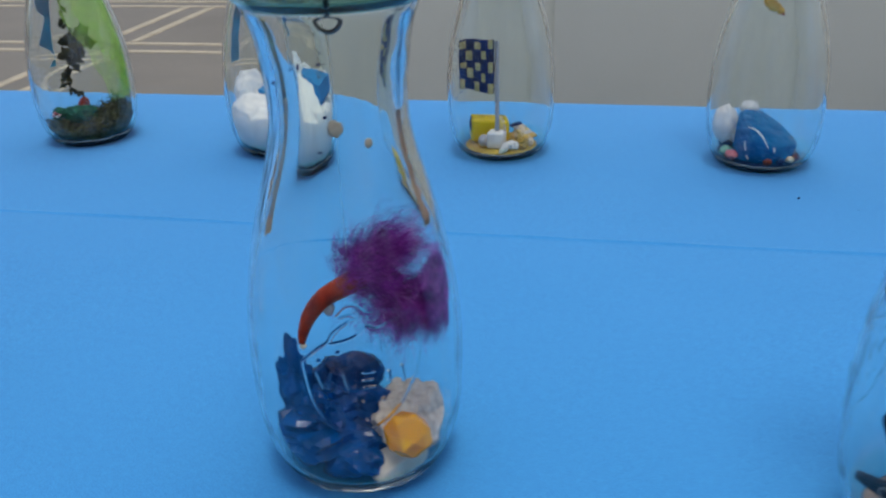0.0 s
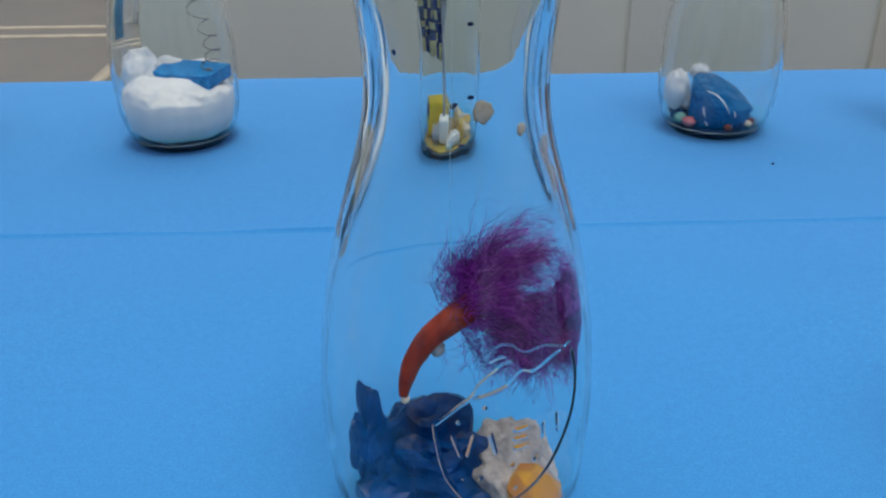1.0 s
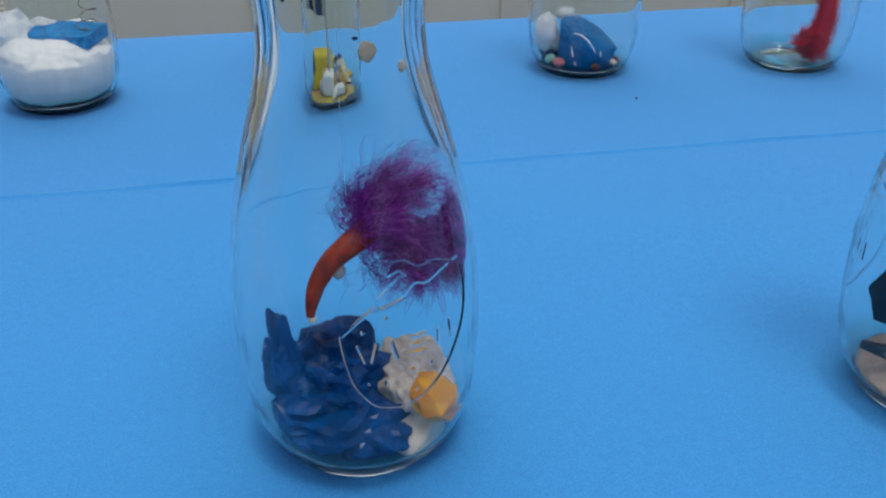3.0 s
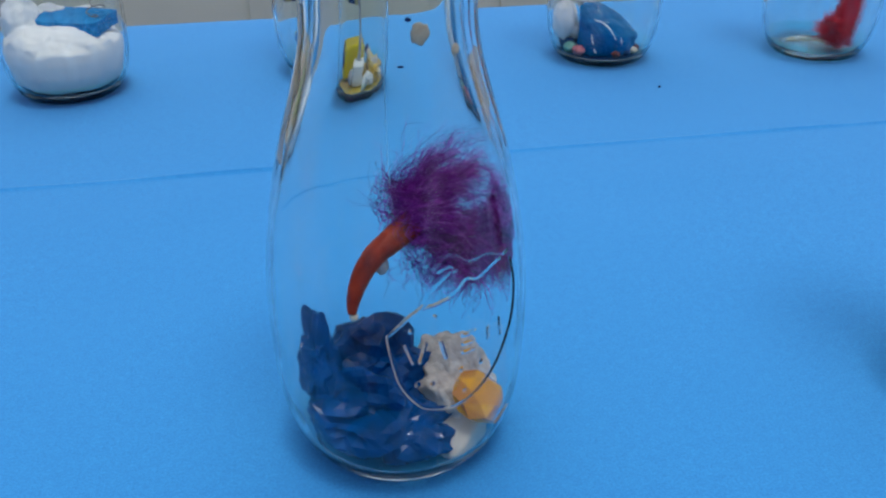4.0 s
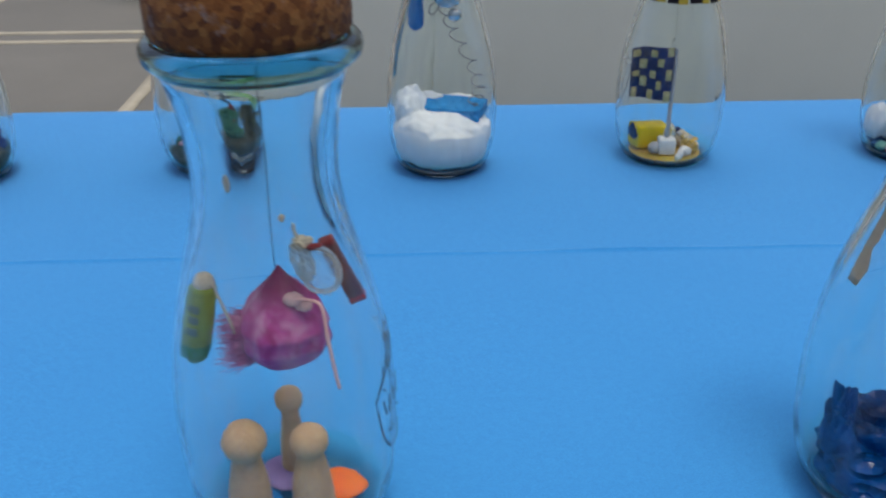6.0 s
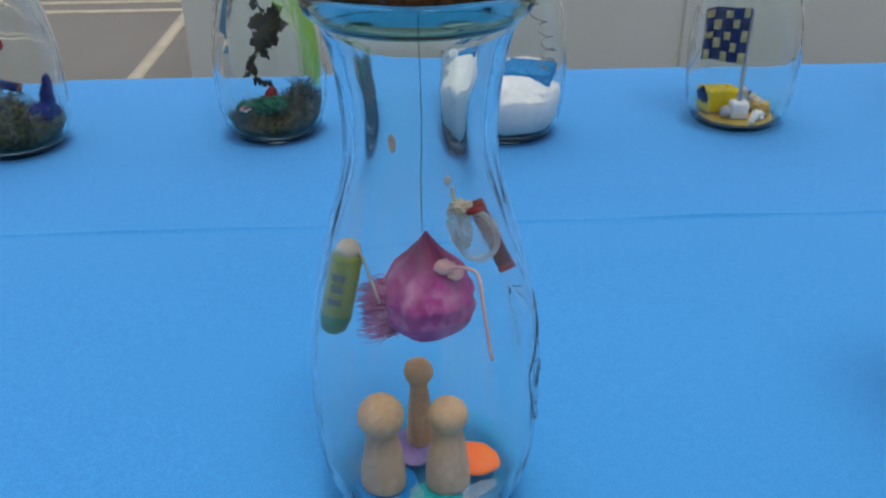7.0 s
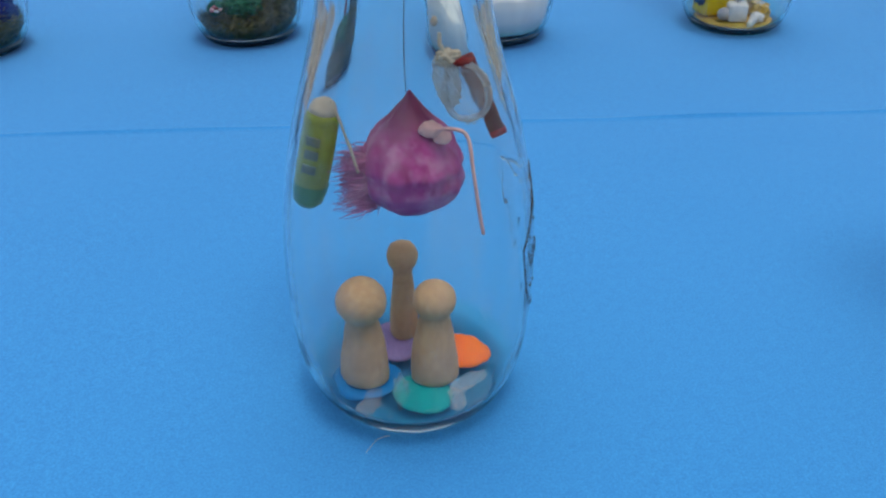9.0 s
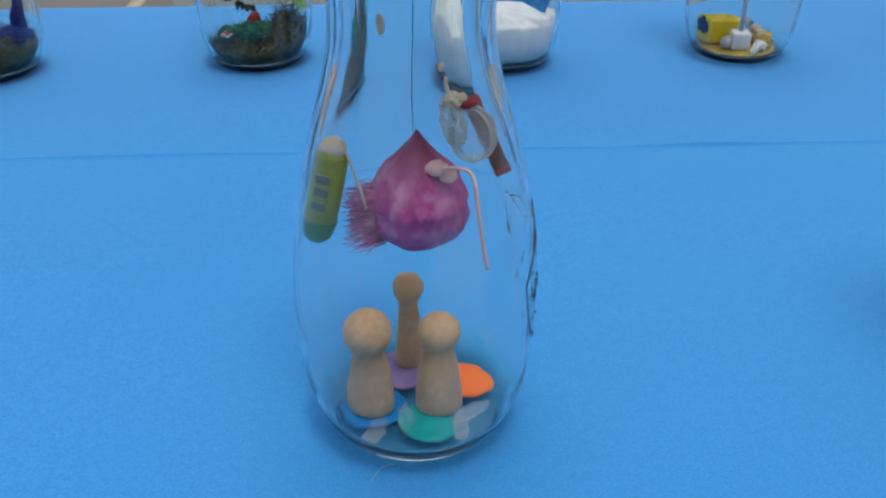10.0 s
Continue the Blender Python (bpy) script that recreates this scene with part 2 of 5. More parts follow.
# ---- the table and its cloth ----
FAR_V, SEAM_V, NEAR_V = 0.856, 0.5535, 0.10
U0, U1 = -1.15, 1.15
table = thing("table", Matrix.Translation(uv(0, 0, 0)) @ pose(0, 0, 0, 0, 0, TURN_DEG), "trestle table under a blue cloth", "table")
TT = 0.030
part("tabletop", box((U1 - U0 - 0.012, FAR_V - NEAR_V - 0.012, TT), ((U0 + U1) / 2, (FAR_V + NEAR_V) / 2, -TT / 2 - 0.004), 0.004), WOOD, table)
for u in (U0 + 0.12, U1 - 0.12):
    for v in (NEAR_V + 0.08, FAR_V - 0.08):
        part("leg", box((0.05, 0.05, -GROUND_Z - TT - 0.004), (u, v, (GROUND_Z - TT - 0.004) / 2), 0.005), STEEL, table)


def cloth():
    """One sheet over the table: flat on top, with a crease along it, hanging down on the four sides."""
    us = [U0 - 0.004 + (U1 - U0 + 0.008) * k / 230 for k in range(231)]
    vs = [NEAR_V + (FAR_V - NEAR_V) * k / 70 for k in range(71)]
    vs += [SEAM_V + d for d in (-0.006, -0.0035, -0.0018, -0.0007, 0.0, 0.0007, 0.0018, 0.0035, 0.006)]
    vs = sorted(v for v in vs if abs(v - SEAM_V) <= 0.0061 or abs(v - SEAM_V) > 0.008)
    drop = [0.35, 0.25, 0.15, 0.07, 0.03, 0.012, 0.005, 0.0015]
    bm = bmesh.new()
    grid = []
    for edge, d in [(-1, d) for d in drop] + [(0, v) for v in vs] + [(1, d) for d in reversed(drop)]:
        row = []
        for u in us:
            wave = 0.0
            if edge:
                fold = 0.010 * math.sin(u * 19 + 2 * math.sin(u * 5)) * min(1, d / 0.15)
                v = (NEAR_V - 0.003 - fold - 0.002) if edge < 0 else (FAR_V + 0.003 + fold + 0.002)
                z = -d
            else:
                v = d
                wave = 0.0006 * noise.noise((u * 5, v * 7, 0.3)) + 0.0002 * noise.noise((u * 40, v * 40, 2.3))
                s = abs(v - SEAM_V - 0.0008 * noise.noise((u * 30, 0, 7)))
                crease = max(0.0, 1 - s / 0.0019)
                wave += 0.0017 * crease * (0.7 + 0.6 * noise.noise((u * 12, 3, 1)))
                wave *= min(1, (d - NEAR_V) / 0.02, (FAR_V - d) / 0.02) if wave > 0 else 1
                z = wave
            row.append(bm.verts.new((u, v, z)))
        grid.append(row)
    for a, b in zip(grid, grid[1:]):
        for k in range(len(us) - 1):
            bm.faces.new((a[k], a[k + 1], b[k + 1], b[k]))
    ob = part("tablecloth", bm, CLOTH, at=pose(0, 0, 0, 0, 0, TURN_DEG))
    return tagged(ob, "matt bright blue felt cloth with one crease, spread over the table", "tablecloth")


cloth()

# ---- the bottles ----
# outer wall of the bottle: (height, radius)
WALL = [(0.0000, 0.0270), (0.0008, 0.0297), (0.0030, 0.0322), (0.0070, 0.0348), (0.0130, 0.0374), (0.0220, 0.0396), (0.0400, 0.0412), (0.0550, 0.0414),
        (0.0700, 0.0406), (0.0850, 0.0386), (0.1000, 0.0357), (0.1150, 0.0317), (0.1270, 0.0282), (0.1380, 0.0256), (0.1480, 0.0246), (0.1580, 0.0250),
        (0.1695, 0.0263), (0.1778, 0.0281), (0.1815, 0.0294), (0.1845, 0.0306)]
LIP = [(0.1860, 0.0325), (0.1878, 0.0343), (0.1902, 0.0351), (0.1926, 0.0347), (0.1941, 0.0334), (0.1946, 0.0316), (0.1939, 0.0300)]
BASE_Z = 0.0046


def wall_radius(z):
    k = max(0, min(len(WALL) - 2, next((i for i in range(len(WALL) - 1) if WALL[i + 1][0] >= z), len(WALL) - 2)))
    pts = [WALL[max(0, min(len(WALL) - 1, i))] for i in (k - 1, k, k + 1, k + 2)]
    (z0, r0), (z1, r1), (z2, r2), (z3, r3) = pts
    t = max(0.0, min(1.0, (z - z1) / (z2 - z1)))
    m1 = (r2 - r0) / max(1e-6, z2 - z0) * (z2 - z1)
    m2 = (r3 - r1) / max(1e-6, z3 - z1) * (z2 - z1)
    return (2 * t**3 - 3 * t**2 + 1) * r1 + (t**3 - 2 * t**2 + t) * m1 + (-2 * t**3 + 3 * t**2) * r2 + (t**3 - t**2) * m2


# raised fruit-shaped emblem: lines in millimetres along the wall and up, from its middle at 63 mm
EMBLEM = [
    [(-23, 3.5), (-22.5, -1), (-21, -9), (-19, -15), (-14, -22), (-9, -24), (-3, -25), (3.6, -22.5), (10, -17.5), (15, -11), (20, -2), (22, 8), (21, 16)],
    [(-23, 3.5), (-17, 9), (-13, 12), (-10.7, 15.5), (-6, 19), (-2, 20.5)],
    [(-9.5, 22), (-6, 25), (-2, 25), (2.5, 22), (9, 22), (16.5, 19)],
    [(-8, 21), (-4, 22), (-4, 20.5), (-9, 16.5), (-12, 12.5)],
    [(-12.5, 11.5), (-9, 12), (-3, 14), (1, 17), (5, 16), (12, 18), (20, 19)],
]
BARS = [((-18, 0), (-16, -6)), ((-14, -6), (-12.5, 0)), ((-8, 0), (-6.5, -6)), ((-1, 0), (3, 0)), ((-1, -3), (2.5, -3)), ((-1, -6), (3, -6)), ((8, -1), (8, -5)), ((13, 0), (13.5, -6))]
SEEDS = [(-9.5, 8), (-16.5, 4.5), (-1.5, -12), (-0.5, -20), (-15, -14), (-10.7, -14.5), (5.5, -12)]


def bottle_mesh(fine, relief=0.00046):
    """Thick clear wall, rounded heel and rolled lip; fine: with the emblem raised on it, facing -y."""
    lines = []
    for line in EMBLEM if fine else ():
        pts = [p for p in curve([(x, y, 0) for x, y in line], 40)]
        lines += [(a.xy, b.xy, 0.50) for a, b in zip(pts, pts[1:])]
    lines += [(Vector(a), Vector(b), 0.50) for a, b in (BARS if fine else ())]
    lines += [(Vector(p), Vector(p) + Vector((0.1, 0.3)), 0.6) for p in (SEEDS if fine else ())]
    seg_a = np.array([a for a, _, _ in lines]) if lines else None
    seg_b = np.array([b for _, b, _ in lines]) if lines else None
    seg_w = np.array([w for _, _, w in lines]) if lines else None
    if fine:
        angles = [radians(-36 + 72 * k / 200) for k in range(201)] + [radians(36 + 288 * k / 110) for k in range(1, 110)]
        zs = sorted([0.034 + 0.059 * k / 190 for k in range(191)] + [z for z, _ in WALL if z < 0.033] + [0.0105, 0.0175, 0.0255, 0.03] + [0.096 + 0.0885 * k / 34 for k in range(35)])
    else:
        angles = [2 * math.pi * k / 120 for k in range(120)]
        zs = sorted([z for z, _ in WALL if z < 0.03] + [0.0105, 0.0175, 0.0255] + [0.030 + 0.1545 * k / 60 for k in range(61)])

    def raised(angle, z):
        if not lines or not 0.034 <= z <= 0.093 or abs(angle) > radians(36):
            return 0.0
        p = np.array((angle * 41.0, (z - 0.063) * 1000))
        ab = seg_b - seg_a
        t = np.clip(((p - seg_a) * ab).sum(1) / np.maximum((ab**2).sum(1), 1e-9), 0, 1)
        d = np.hypot(*(seg_a + ab * t[:, None] - p).T) / seg_w
        return relief * max(0.0, 1 - float(d.min()) ** 2) ** 1.2

    rings = [[(wall_radius(z) + raised(a, z), a, z) for a in angles] for z in zs]
    rings += [[(r, a, z) for a in angles] for z, r in LIP]
    inner = [(0.1918, 0.0288), (0.1860, 0.0272), (0.1765, 0.0238), (0.167, 0.0219), (0.158, 0.0207), (0.148, 0.0203), (0.138, 0.0213), (0.127, 0.0240), (0.115, 0.0278), (0.10, 0.0324), (0.085, 0.0360),
             (0.07, 0.0383), (0.055, 0.0392), (0.04, 0.0390), (0.028, 0.0383), (0.018, 0.0366), (0.011, 0.0344), (0.0066, 0.0314), (0.0046, 0.0268)]
    inner = [(p.x, p.y) for p in curve([(z, r, 0) for z, r in inner], 72)] + [(0.0039, 0.0180), (0.0042, 0.0090)]
    rings += [[(r, a, z) for a in angles] for z, r in inner]
    under = [(0.0014, 0.0080), (0.0012, 0.0180), (0.0006, 0.0222)]
    verts, faces, n = [], [], len(angles)
    for ring in rings:
        verts += [(r * math.sin(a), -r * math.cos(a), z) for r, a, z in ring]
    m = len(rings)
    for i in range(m - 1):
        for k in range(n):
            j = (k + 1) % n
            faces.append((i * n + k, i * n + j, (i + 1) * n + j, (i + 1) * n + k))
    verts.append((0, 0, 0.0044))
    top = len(verts) - 1
    faces += [((m - 1) * n + k, (m - 1) * n + (k + 1) % n, top) for k in range(n)]
    start = len(verts)
    for z, r in reversed(under):
        verts += [(r * math.sin(a), -r * math.cos(a), z) for a in angles]
    verts.append((0, 0, 0.0016))
    chain = [0, start, start + n, start + 2 * n]
    for a0, b0 in zip(chain, chain[1:]):
        faces += [(a0 + (k + 1) % n, a0 + k, b0 + k, b0 + (k + 1) % n) for k in range(n)]
    faces += [(chain[-1] + (k + 1) % n, chain[-1] + k, len(verts) - 1) for k in range(n)]
    # shells that meet edge to edge, with the normals of the whole body
    whole = bpy.data.meshes.new("whole")
    whole.from_pydata(verts, [], faces)
    for p in whole.polygons:
        p.use_smooth = True
    normals = [v.normal.copy() for v in whole.vertices]
    bpy.data.meshes.remove(whole)
    out = []
    for name, test in (("glass_bottom", lambda z, r: z <= 0.0131 and r < 0.0262), ("glass_foot", lambda z, r: z <= 0.0131), ("glass_heel", lambda z, r: z <= 0.0221), ("rolled_lip", lambda z, r: z >= 0.1844), ("glass_wall", lambda z, r: True)):
        mine = [f for f in faces if all(test(verts[i][2], math.hypot(verts[i][0], verts[i][1])) for i in f)]
        faces = [f for f in faces if not all(test(verts[i][2], math.hypot(verts[i][0], verts[i][1])) for i in f)]
        used = sorted({i for f in mine for i in f})
        place = {i: k for k, i in enumerate(used)}
        me = bpy.data.meshes.new(name)
        me.from_pydata([verts[i] for i in used], [], [tuple(place[i] for i in f) for f in mine])
        for p in me.polygons:
            p.use_smooth = True
        me.normals_split_custom_set_from_vertices([normals[i] for i in used])
        me.materials.append({"glass_foot": THICK_GLASS, "glass_bottom": FLOOR_GLASS, "rolled_lip": LIP_GLASS}.get(name, GLASS))
        out.append(me)
    return out


FINE, FAINT, PLAIN = bottle_mesh(True), bottle_mesh(True, 0.00022), bottle_mesh(False)
SPOTS = {  # middle of each bottle, and the direction in which its things were laid out
    "beak": (0.0160, 0.3377, 16.4), "pegs": (-0.2236, 0.3920, 14.6), "navy": (0.2262, 0.2686, 56.8),
    "cotton": (-0.0643, 0.7425, 10.5), "flag": (0.1123, 0.7125, 31.4), "heart": (0.3014, 0.6605, 32.2),
    "boa": (0.4543, 0.6044, 44.7), "moss": (-0.2344, 0.7945, 5.4), "knit": (-0.4213, 0.8207, -10.7),
}


def inside(spot, x=0.0, y=0.0, z=0.0, rx=0, ry=0, rz=0):
    """A pose in a bottle: x across, y away, z up from the cloth."""
    cx, cy, turn = SPOTS[spot]
    return pose(cx, cy, 0, 0, 0, -turn) @ pose(x, y, z, rx, ry, rz)


def cork_mesh():
    prof = [(0.0, 0.1908), (0.0266, 0.1908), (0.0274, 0.1914), (0.0281, 0.1930), (0.0312, 0.1953), (0.0319, 0.1968), (0.0319, 0.2137), (0.0311, 0.2152)]
    bm = lathe(prof, 72)
    for v in bm.verts:
        d = noise.fractal(v.co * 260, 1.0, 2.0, 3)
        r = math.hypot(v.co.x, v.co.y)
        if r > 0.02 and v.co.z > 0.194:
            v.co.x *= 1 + 0.012 * d
            v.co.y *= 1 + 0.012 * d
    return bm


def glass_bottle(spot, emblem, shells, label, glass=None, stopper=True):
    m = inside(spot)
    t = thing("glass_bottle", m, label, "bottle", "bottles on the table")
    for me in shells:
        shell = new(me.name.split(".")[0], me)
        shell.parent = t
        shell.visible_shadow = me.name.startswith(("glass_foot", "glass_heel"))   # the clear wall lets the daylight in
        shell.matrix_basis = pose(0, 0, 0, 0, 0, emblem)
        if glass and me.materials[0] == GLASS:
            shell.material_slots[0].link = "OBJECT"
            shell.material_slots[0].material = glass
    if stopper:
        c = thing("cork_stopper", m, "brown granulated cork stopper pushed into a bottle", "cork", "cork stoppers")
        plug = part("plug", cork_mesh(), CORK, c)
        part("cut_face", lathe([(0.0311, 0.2152), (0.0290, 0.2156), (0.0, 0.2156)], 72), CORK_TOP, plug, "pale cut top")
    return t


glass_bottle("beak", 24, FINE, "clear glass bottle with raised emblem holding blue paper and purple fibres")
glass_bottle("pegs", 92, FINE, "hazy clear glass bottle with a cork, holding three wooden pegs", HAZY_GLASS)
glass_bottle("navy", -75, FAINT, "clear glass bottle holding dark navy felt on a sandy base")
glass_bottle("cotton", 150, PLAIN, "clear glass bottle half filled with white wadding", HAZY_GLASS)
glass_bottle("flag", -80, FAINT, "clear glass bottle with a checked band round its neck", HAZY_GLASS)
glass_bottle("heart", 170, PLAIN, "clear glass bottle holding a glossy blue lump", HAZY_GLASS)
glass_bottle("boa", 120, PLAIN, "clear glass bottle holding a red feathery strand", HAZY_GLASS)
glass_bottle("moss", 100, PLAIN, "clear glass bottle holding moss and hanging leaves", HAZY_GLASS)
glass_bottle("knit", 200, PLAIN, "clear glass bottle holding moss and a blue woollen figure", HAZY_GLASS)

# ---- materials of the things in the bottles ----
def strand_material(name, stops, rough=0.85):
    """Each strand of a tuft or a heap has a tone of its own."""
    n = Nodes(name)
    own = n.add("ShaderNodeNewGeometry").outputs["Random Per Island"]
    n.link(n.mix(0.25, n.ramp(own, stops), n.ramp(n.noise(300.0), [(0.3, (0.2, 0.2, 0.2)), (0.7, (0.8, 0.8, 0.8))]), "OVERLAY"), n.bsdf.inputs["Base Color"])
    n.set(Roughness=rough, Specular_IOR_Level=0.15)
    return n.mat


# the tissue's wide spread of blues stands in for shade in its folds
PAPER_BLUE = coloured("blue_tissue", (0.0, 0.014, 0.075), (0.0, 0.066, 0.28), 75.0, 0.24, 0.12, 0.0006, 600.0, 0.20)
LOBE = coloured("cream_plaster", (0.62, 0.55, 0.47), (0.74, 0.68, 0.60), 90.0, 0.55, 0.25, 0.0008, 260.0)
PLASTER = coloured("white_plaster", (0.46, 0.38, 0.32), (0.74, 0.68, 0.62), 260.0, 0.8, 0.9, 0.0022, 320.0)
FIBRE_PURPLE = strand_material("purple_fibre", [(0.0, (0.060, 0.002, 0.095)), (0.5, (0.20, 0.008, 0.28)), (0.85, (0.38, 0.035, 0.50)), (1.0, (0.58, 0.15, 0.70))], 0.6)
CLAY_ORANGE = coloured("orange_clay", (0.14, 0.006, 0.004), (0.36, 0.036, 0.009), 120.0, 0.45, 0.5, 0.0008, 350.0, 0.25)
PEARL = coloured("pearl", (0.62, 0.52, 0.40), (0.72, 0.63, 0.52), 150.0, 0.3, 0.05)
GREY_CLAY = coloured("grey_clay", (0.34, 0.34, 0.36), (0.46, 0.46, 0.48), 150.0, 0.5, 0.2)
PEG_WOOD = coloured("pale_wood", (0.50, 0.30, 0.15), (0.62, 0.40, 0.22), 60.0, 0.55, 0.2, 0.0004, 420.0)
TEAL = coloured("teal_enamel", (0.0, 0.30, 0.29), (0.003, 0.38, 0.36), 90.0, 0.3, 0.08)
ORANGE = coloured("bright_orange", (1.0, 0.17, 0.0), (1.0, 0.22, 0.0), 90.0, 0.4, 0.08)
LILAC = coloured("lilac_felt", (0.30, 0.20, 0.45), (0.40, 0.28, 0.55), 90.0, 0.8, 0.2)
GREEN = coloured("green_plastic", (0.20, 0.26, 0.015), (0.32, 0.37, 0.03), 70.0, 0.35, 0.1)
GREEN_DARK = coloured("dark_green_plastic", (0.06, 0.20, 0.04), (0.10, 0.26, 0.05), 70.0, 0.35, 0.1)
CREAM = coloured("cream_wax", (0.62, 0.52, 0.38), (0.72, 0.63, 0.48), 120.0, 0.5, 0.2)
STAMP = coloured("grey_print", (0.10, 0.14, 0.08), (0.15, 0.19, 0.11), 120.0, 0.6, 0.05)
MAROON = coloured("maroon_card", (0.10, 0.025, 0.022), (0.15, 0.04, 0.03), 120.0, 0.5, 0.15)
RED = coloured("red_paint", (0.22, 0.012, 0.012), (0.32, 0.022, 0.018), 120.0, 0.45, 0.1)
PINK = coloured("pink_rubber", (0.72, 0.40, 0.38), (0.82, 0.52, 0.48), 120.0, 0.5, 0.1)
THREAD = coloured("dark_thread", (0.05, 0.05, 0.06), (0.09, 0.09, 0.10), 200.0, 0.7, 0.05)
WIRE = coloured("grey_wire", (0.16, 0.15, 0.15), (0.24, 0.23, 0.22), 200.0, 0.35, 0.05, Metallic=0.8)
SILVER = coloured("silver_metal", (0.42, 0.42, 0.42), (0.62, 0.61, 0.60), 160.0, 0.22, 0.3, 0.0008, 400.0, 0.5, Metallic=0.95)
WADDING = coloured("white_wadding", (0.80, 0.81, 0.81), (0.88, 0.88, 0.87), 90.0, 0.95, 0.25, 0.0012, 300.0, Sheen_Weight=0.2)
SPONGE = coloured("blue_sponge", (0.004, 0.17, 0.46), (0.05, 0.34, 0.72), 260.0, 0.85, 1.0, 0.002, 420.0)
CLAY_BLUE = coloured("blue_clay", (0.004, 0.15, 0.44), (0.008, 0.21, 0.54), 90.0, 0.35, 0.15)
YELLOW = coloured("yellow_paint", (0.74, 0.53, 0.005), (0.84, 0.62, 0.01), 100.0, 0.45, 0.2)
OCHRE = coloured("ochre_paint", (0.42, 0.27, 0.05), (0.60, 0.42, 0.10), 70.0, 0.5, 0.3)
PALE_YELLOW = coloured("faded_yellow", (0.52, 0.42, 0.16), (0.62, 0.50, 0.22), 120.0, 0.6, 0.2)
NAVY = coloured("navy_paint", (0.003, 0.008, 0.045), (0.005, 0.026, 0.14), 110.0, 0.6, 0.2)
BLACK = coloured("black_tape", (0.006, 0.005, 0.007), (0.014, 0.009, 0.011), 120.0, 0.45, 0.15)
CHALK = coloured("white_chalk", (0.68, 0.68, 0.68), (0.78, 0.78, 0.77), 150.0, 0.7, 0.4, 0.0008, 600.0)
GLAZE_BLUE = coloured("glossy_blue_glaze", (0.0, 0.100, 0.29), (0.0, 0.140, 0.37), 45.0, 0.08, 0.03, 0.0008, 300.0, 0.16)
# white of the highlights painted on the blue lump
GLINT_WHITE = coloured("white_glint", (0.70, 0.76, 0.80), (0.82, 0.86, 0.88), 200.0, 0.15, 0.1, 0.0004, 500.0, 0.5)
MINT = coloured("mint_bead", (0.10, 0.30, 0.22), (0.26, 0.46, 0.38), 120.0, 0.4, 0.1)
ROSE = coloured("rose_bead", (0.36, 0.07, 0.10), (0.62, 0.22, 0.24), 120.0, 0.4, 0.1)
DUCK = coloured("duck_yellow", (0.72, 0.38, 0.06), (0.82, 0.50, 0.12), 120.0, 0.5, 0.15)
FIBRE_RED = strand_material("red_fibre", [(0.0, (0.44, 0.006, 0.022)), (0.5, (0.70, 0.018, 0.040)), (1.0, (0.88, 0.07, 0.10))], 0.7)
FIBRE_YELLOW = coloured("yellow_fibre", (0.60, 0.46, 0.03), (0.72, 0.58, 0.05), 130.0, 0.6, 0.05)
MOSS_A = strand_material("dry_moss", [(0.0, (0.016, 0.020, 0.008)), (0.45, (0.075, 0.070, 0.030)), (0.8, (0.16, 0.14, 0.060)), (1.0, (0.32, 0.28, 0.15))])
MOSS_B = strand_material("green_moss", [(0.0, (0.010, 0.016, 0.006)), (0.5, (0.040, 0.060, 0.020)), (0.85, (0.11, 0.13, 0.045)), (1.0, (0.24, 0.24, 0.10))])
EGG = coloured("green_felted_wool", (0.006, 0.045, 0.032), (0.025, 0.14, 0.075), 220.0, 0.9, 0.8, 0.0016, 420.0)
LEAF = coloured("dried_leaf", (0.025, 0.024, 0.010), (0.070, 0.060, 0.020), 140.0, 0.7, 0.2)
LEAF_OLIVE = coloured("olive_leaf", (0.060, 0.050, 0.012), (0.12, 0.095, 0.02), 140.0, 0.7, 0.2)
SKYPAPER = coloured("sky_blue_card", (0.03, 0.25, 0.40), (0.09, 0.39, 0.56), 70.0, 0.7, 0.2)
KNIT = coloured("royal_blue_wool", (0.004, 0.009, 0.11), (0.008, 0.018, 0.18), 160.0, 0.9, 0.5, 0.001, 500.0)
SAND = coloured("sand_bed", (0.32, 0.23, 0.17), (0.44, 0.34, 0.27), 160.0, 0.9, 0.7, 0.0012, 700.0)
FELT_NAVY = coloured("navy_felt", (0.002, 0.003, 0.010), (0.004, 0.006, 0.018), 120.0, 0.95, 0.4, 0.0008, 700.0, 0.05)


def clear_material(name, colour, ior=1.49, rough=0.0):
    n = Nodes(name)
    n.set(Roughness=rough, IOR=ior, Transmission_Weight=1.0)
    n.bsdf.inputs["Base Color"].default_value = (*colour, 1)
    return n.mat


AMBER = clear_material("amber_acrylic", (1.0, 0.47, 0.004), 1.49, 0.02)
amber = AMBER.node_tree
# each facet's colour imitates light breaking inside the cut stone
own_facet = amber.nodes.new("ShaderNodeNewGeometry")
facet_sparkle = amber.nodes.new("ShaderNodeValToRGB")
facet_sparkle.color_ramp.elements[0].color = (0.50, 0.17, 0.0, 1)
facet_sparkle.color_ramp.elements[1].color = (1.0, 0.50, 0.0, 1)
amber.links.new(own_facet.outputs["Random Per Island"], facet_sparkle.inputs[0])
amber.links.new(facet_sparkle.outputs[0], amber.nodes["Principled BSDF"].inputs["Base Color"])
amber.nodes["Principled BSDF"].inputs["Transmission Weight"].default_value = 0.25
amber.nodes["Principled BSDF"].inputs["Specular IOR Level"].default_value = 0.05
ACRYLIC = clear_material("clear_acrylic", (0.90, 0.91, 0.89), 1.18, 0.30)
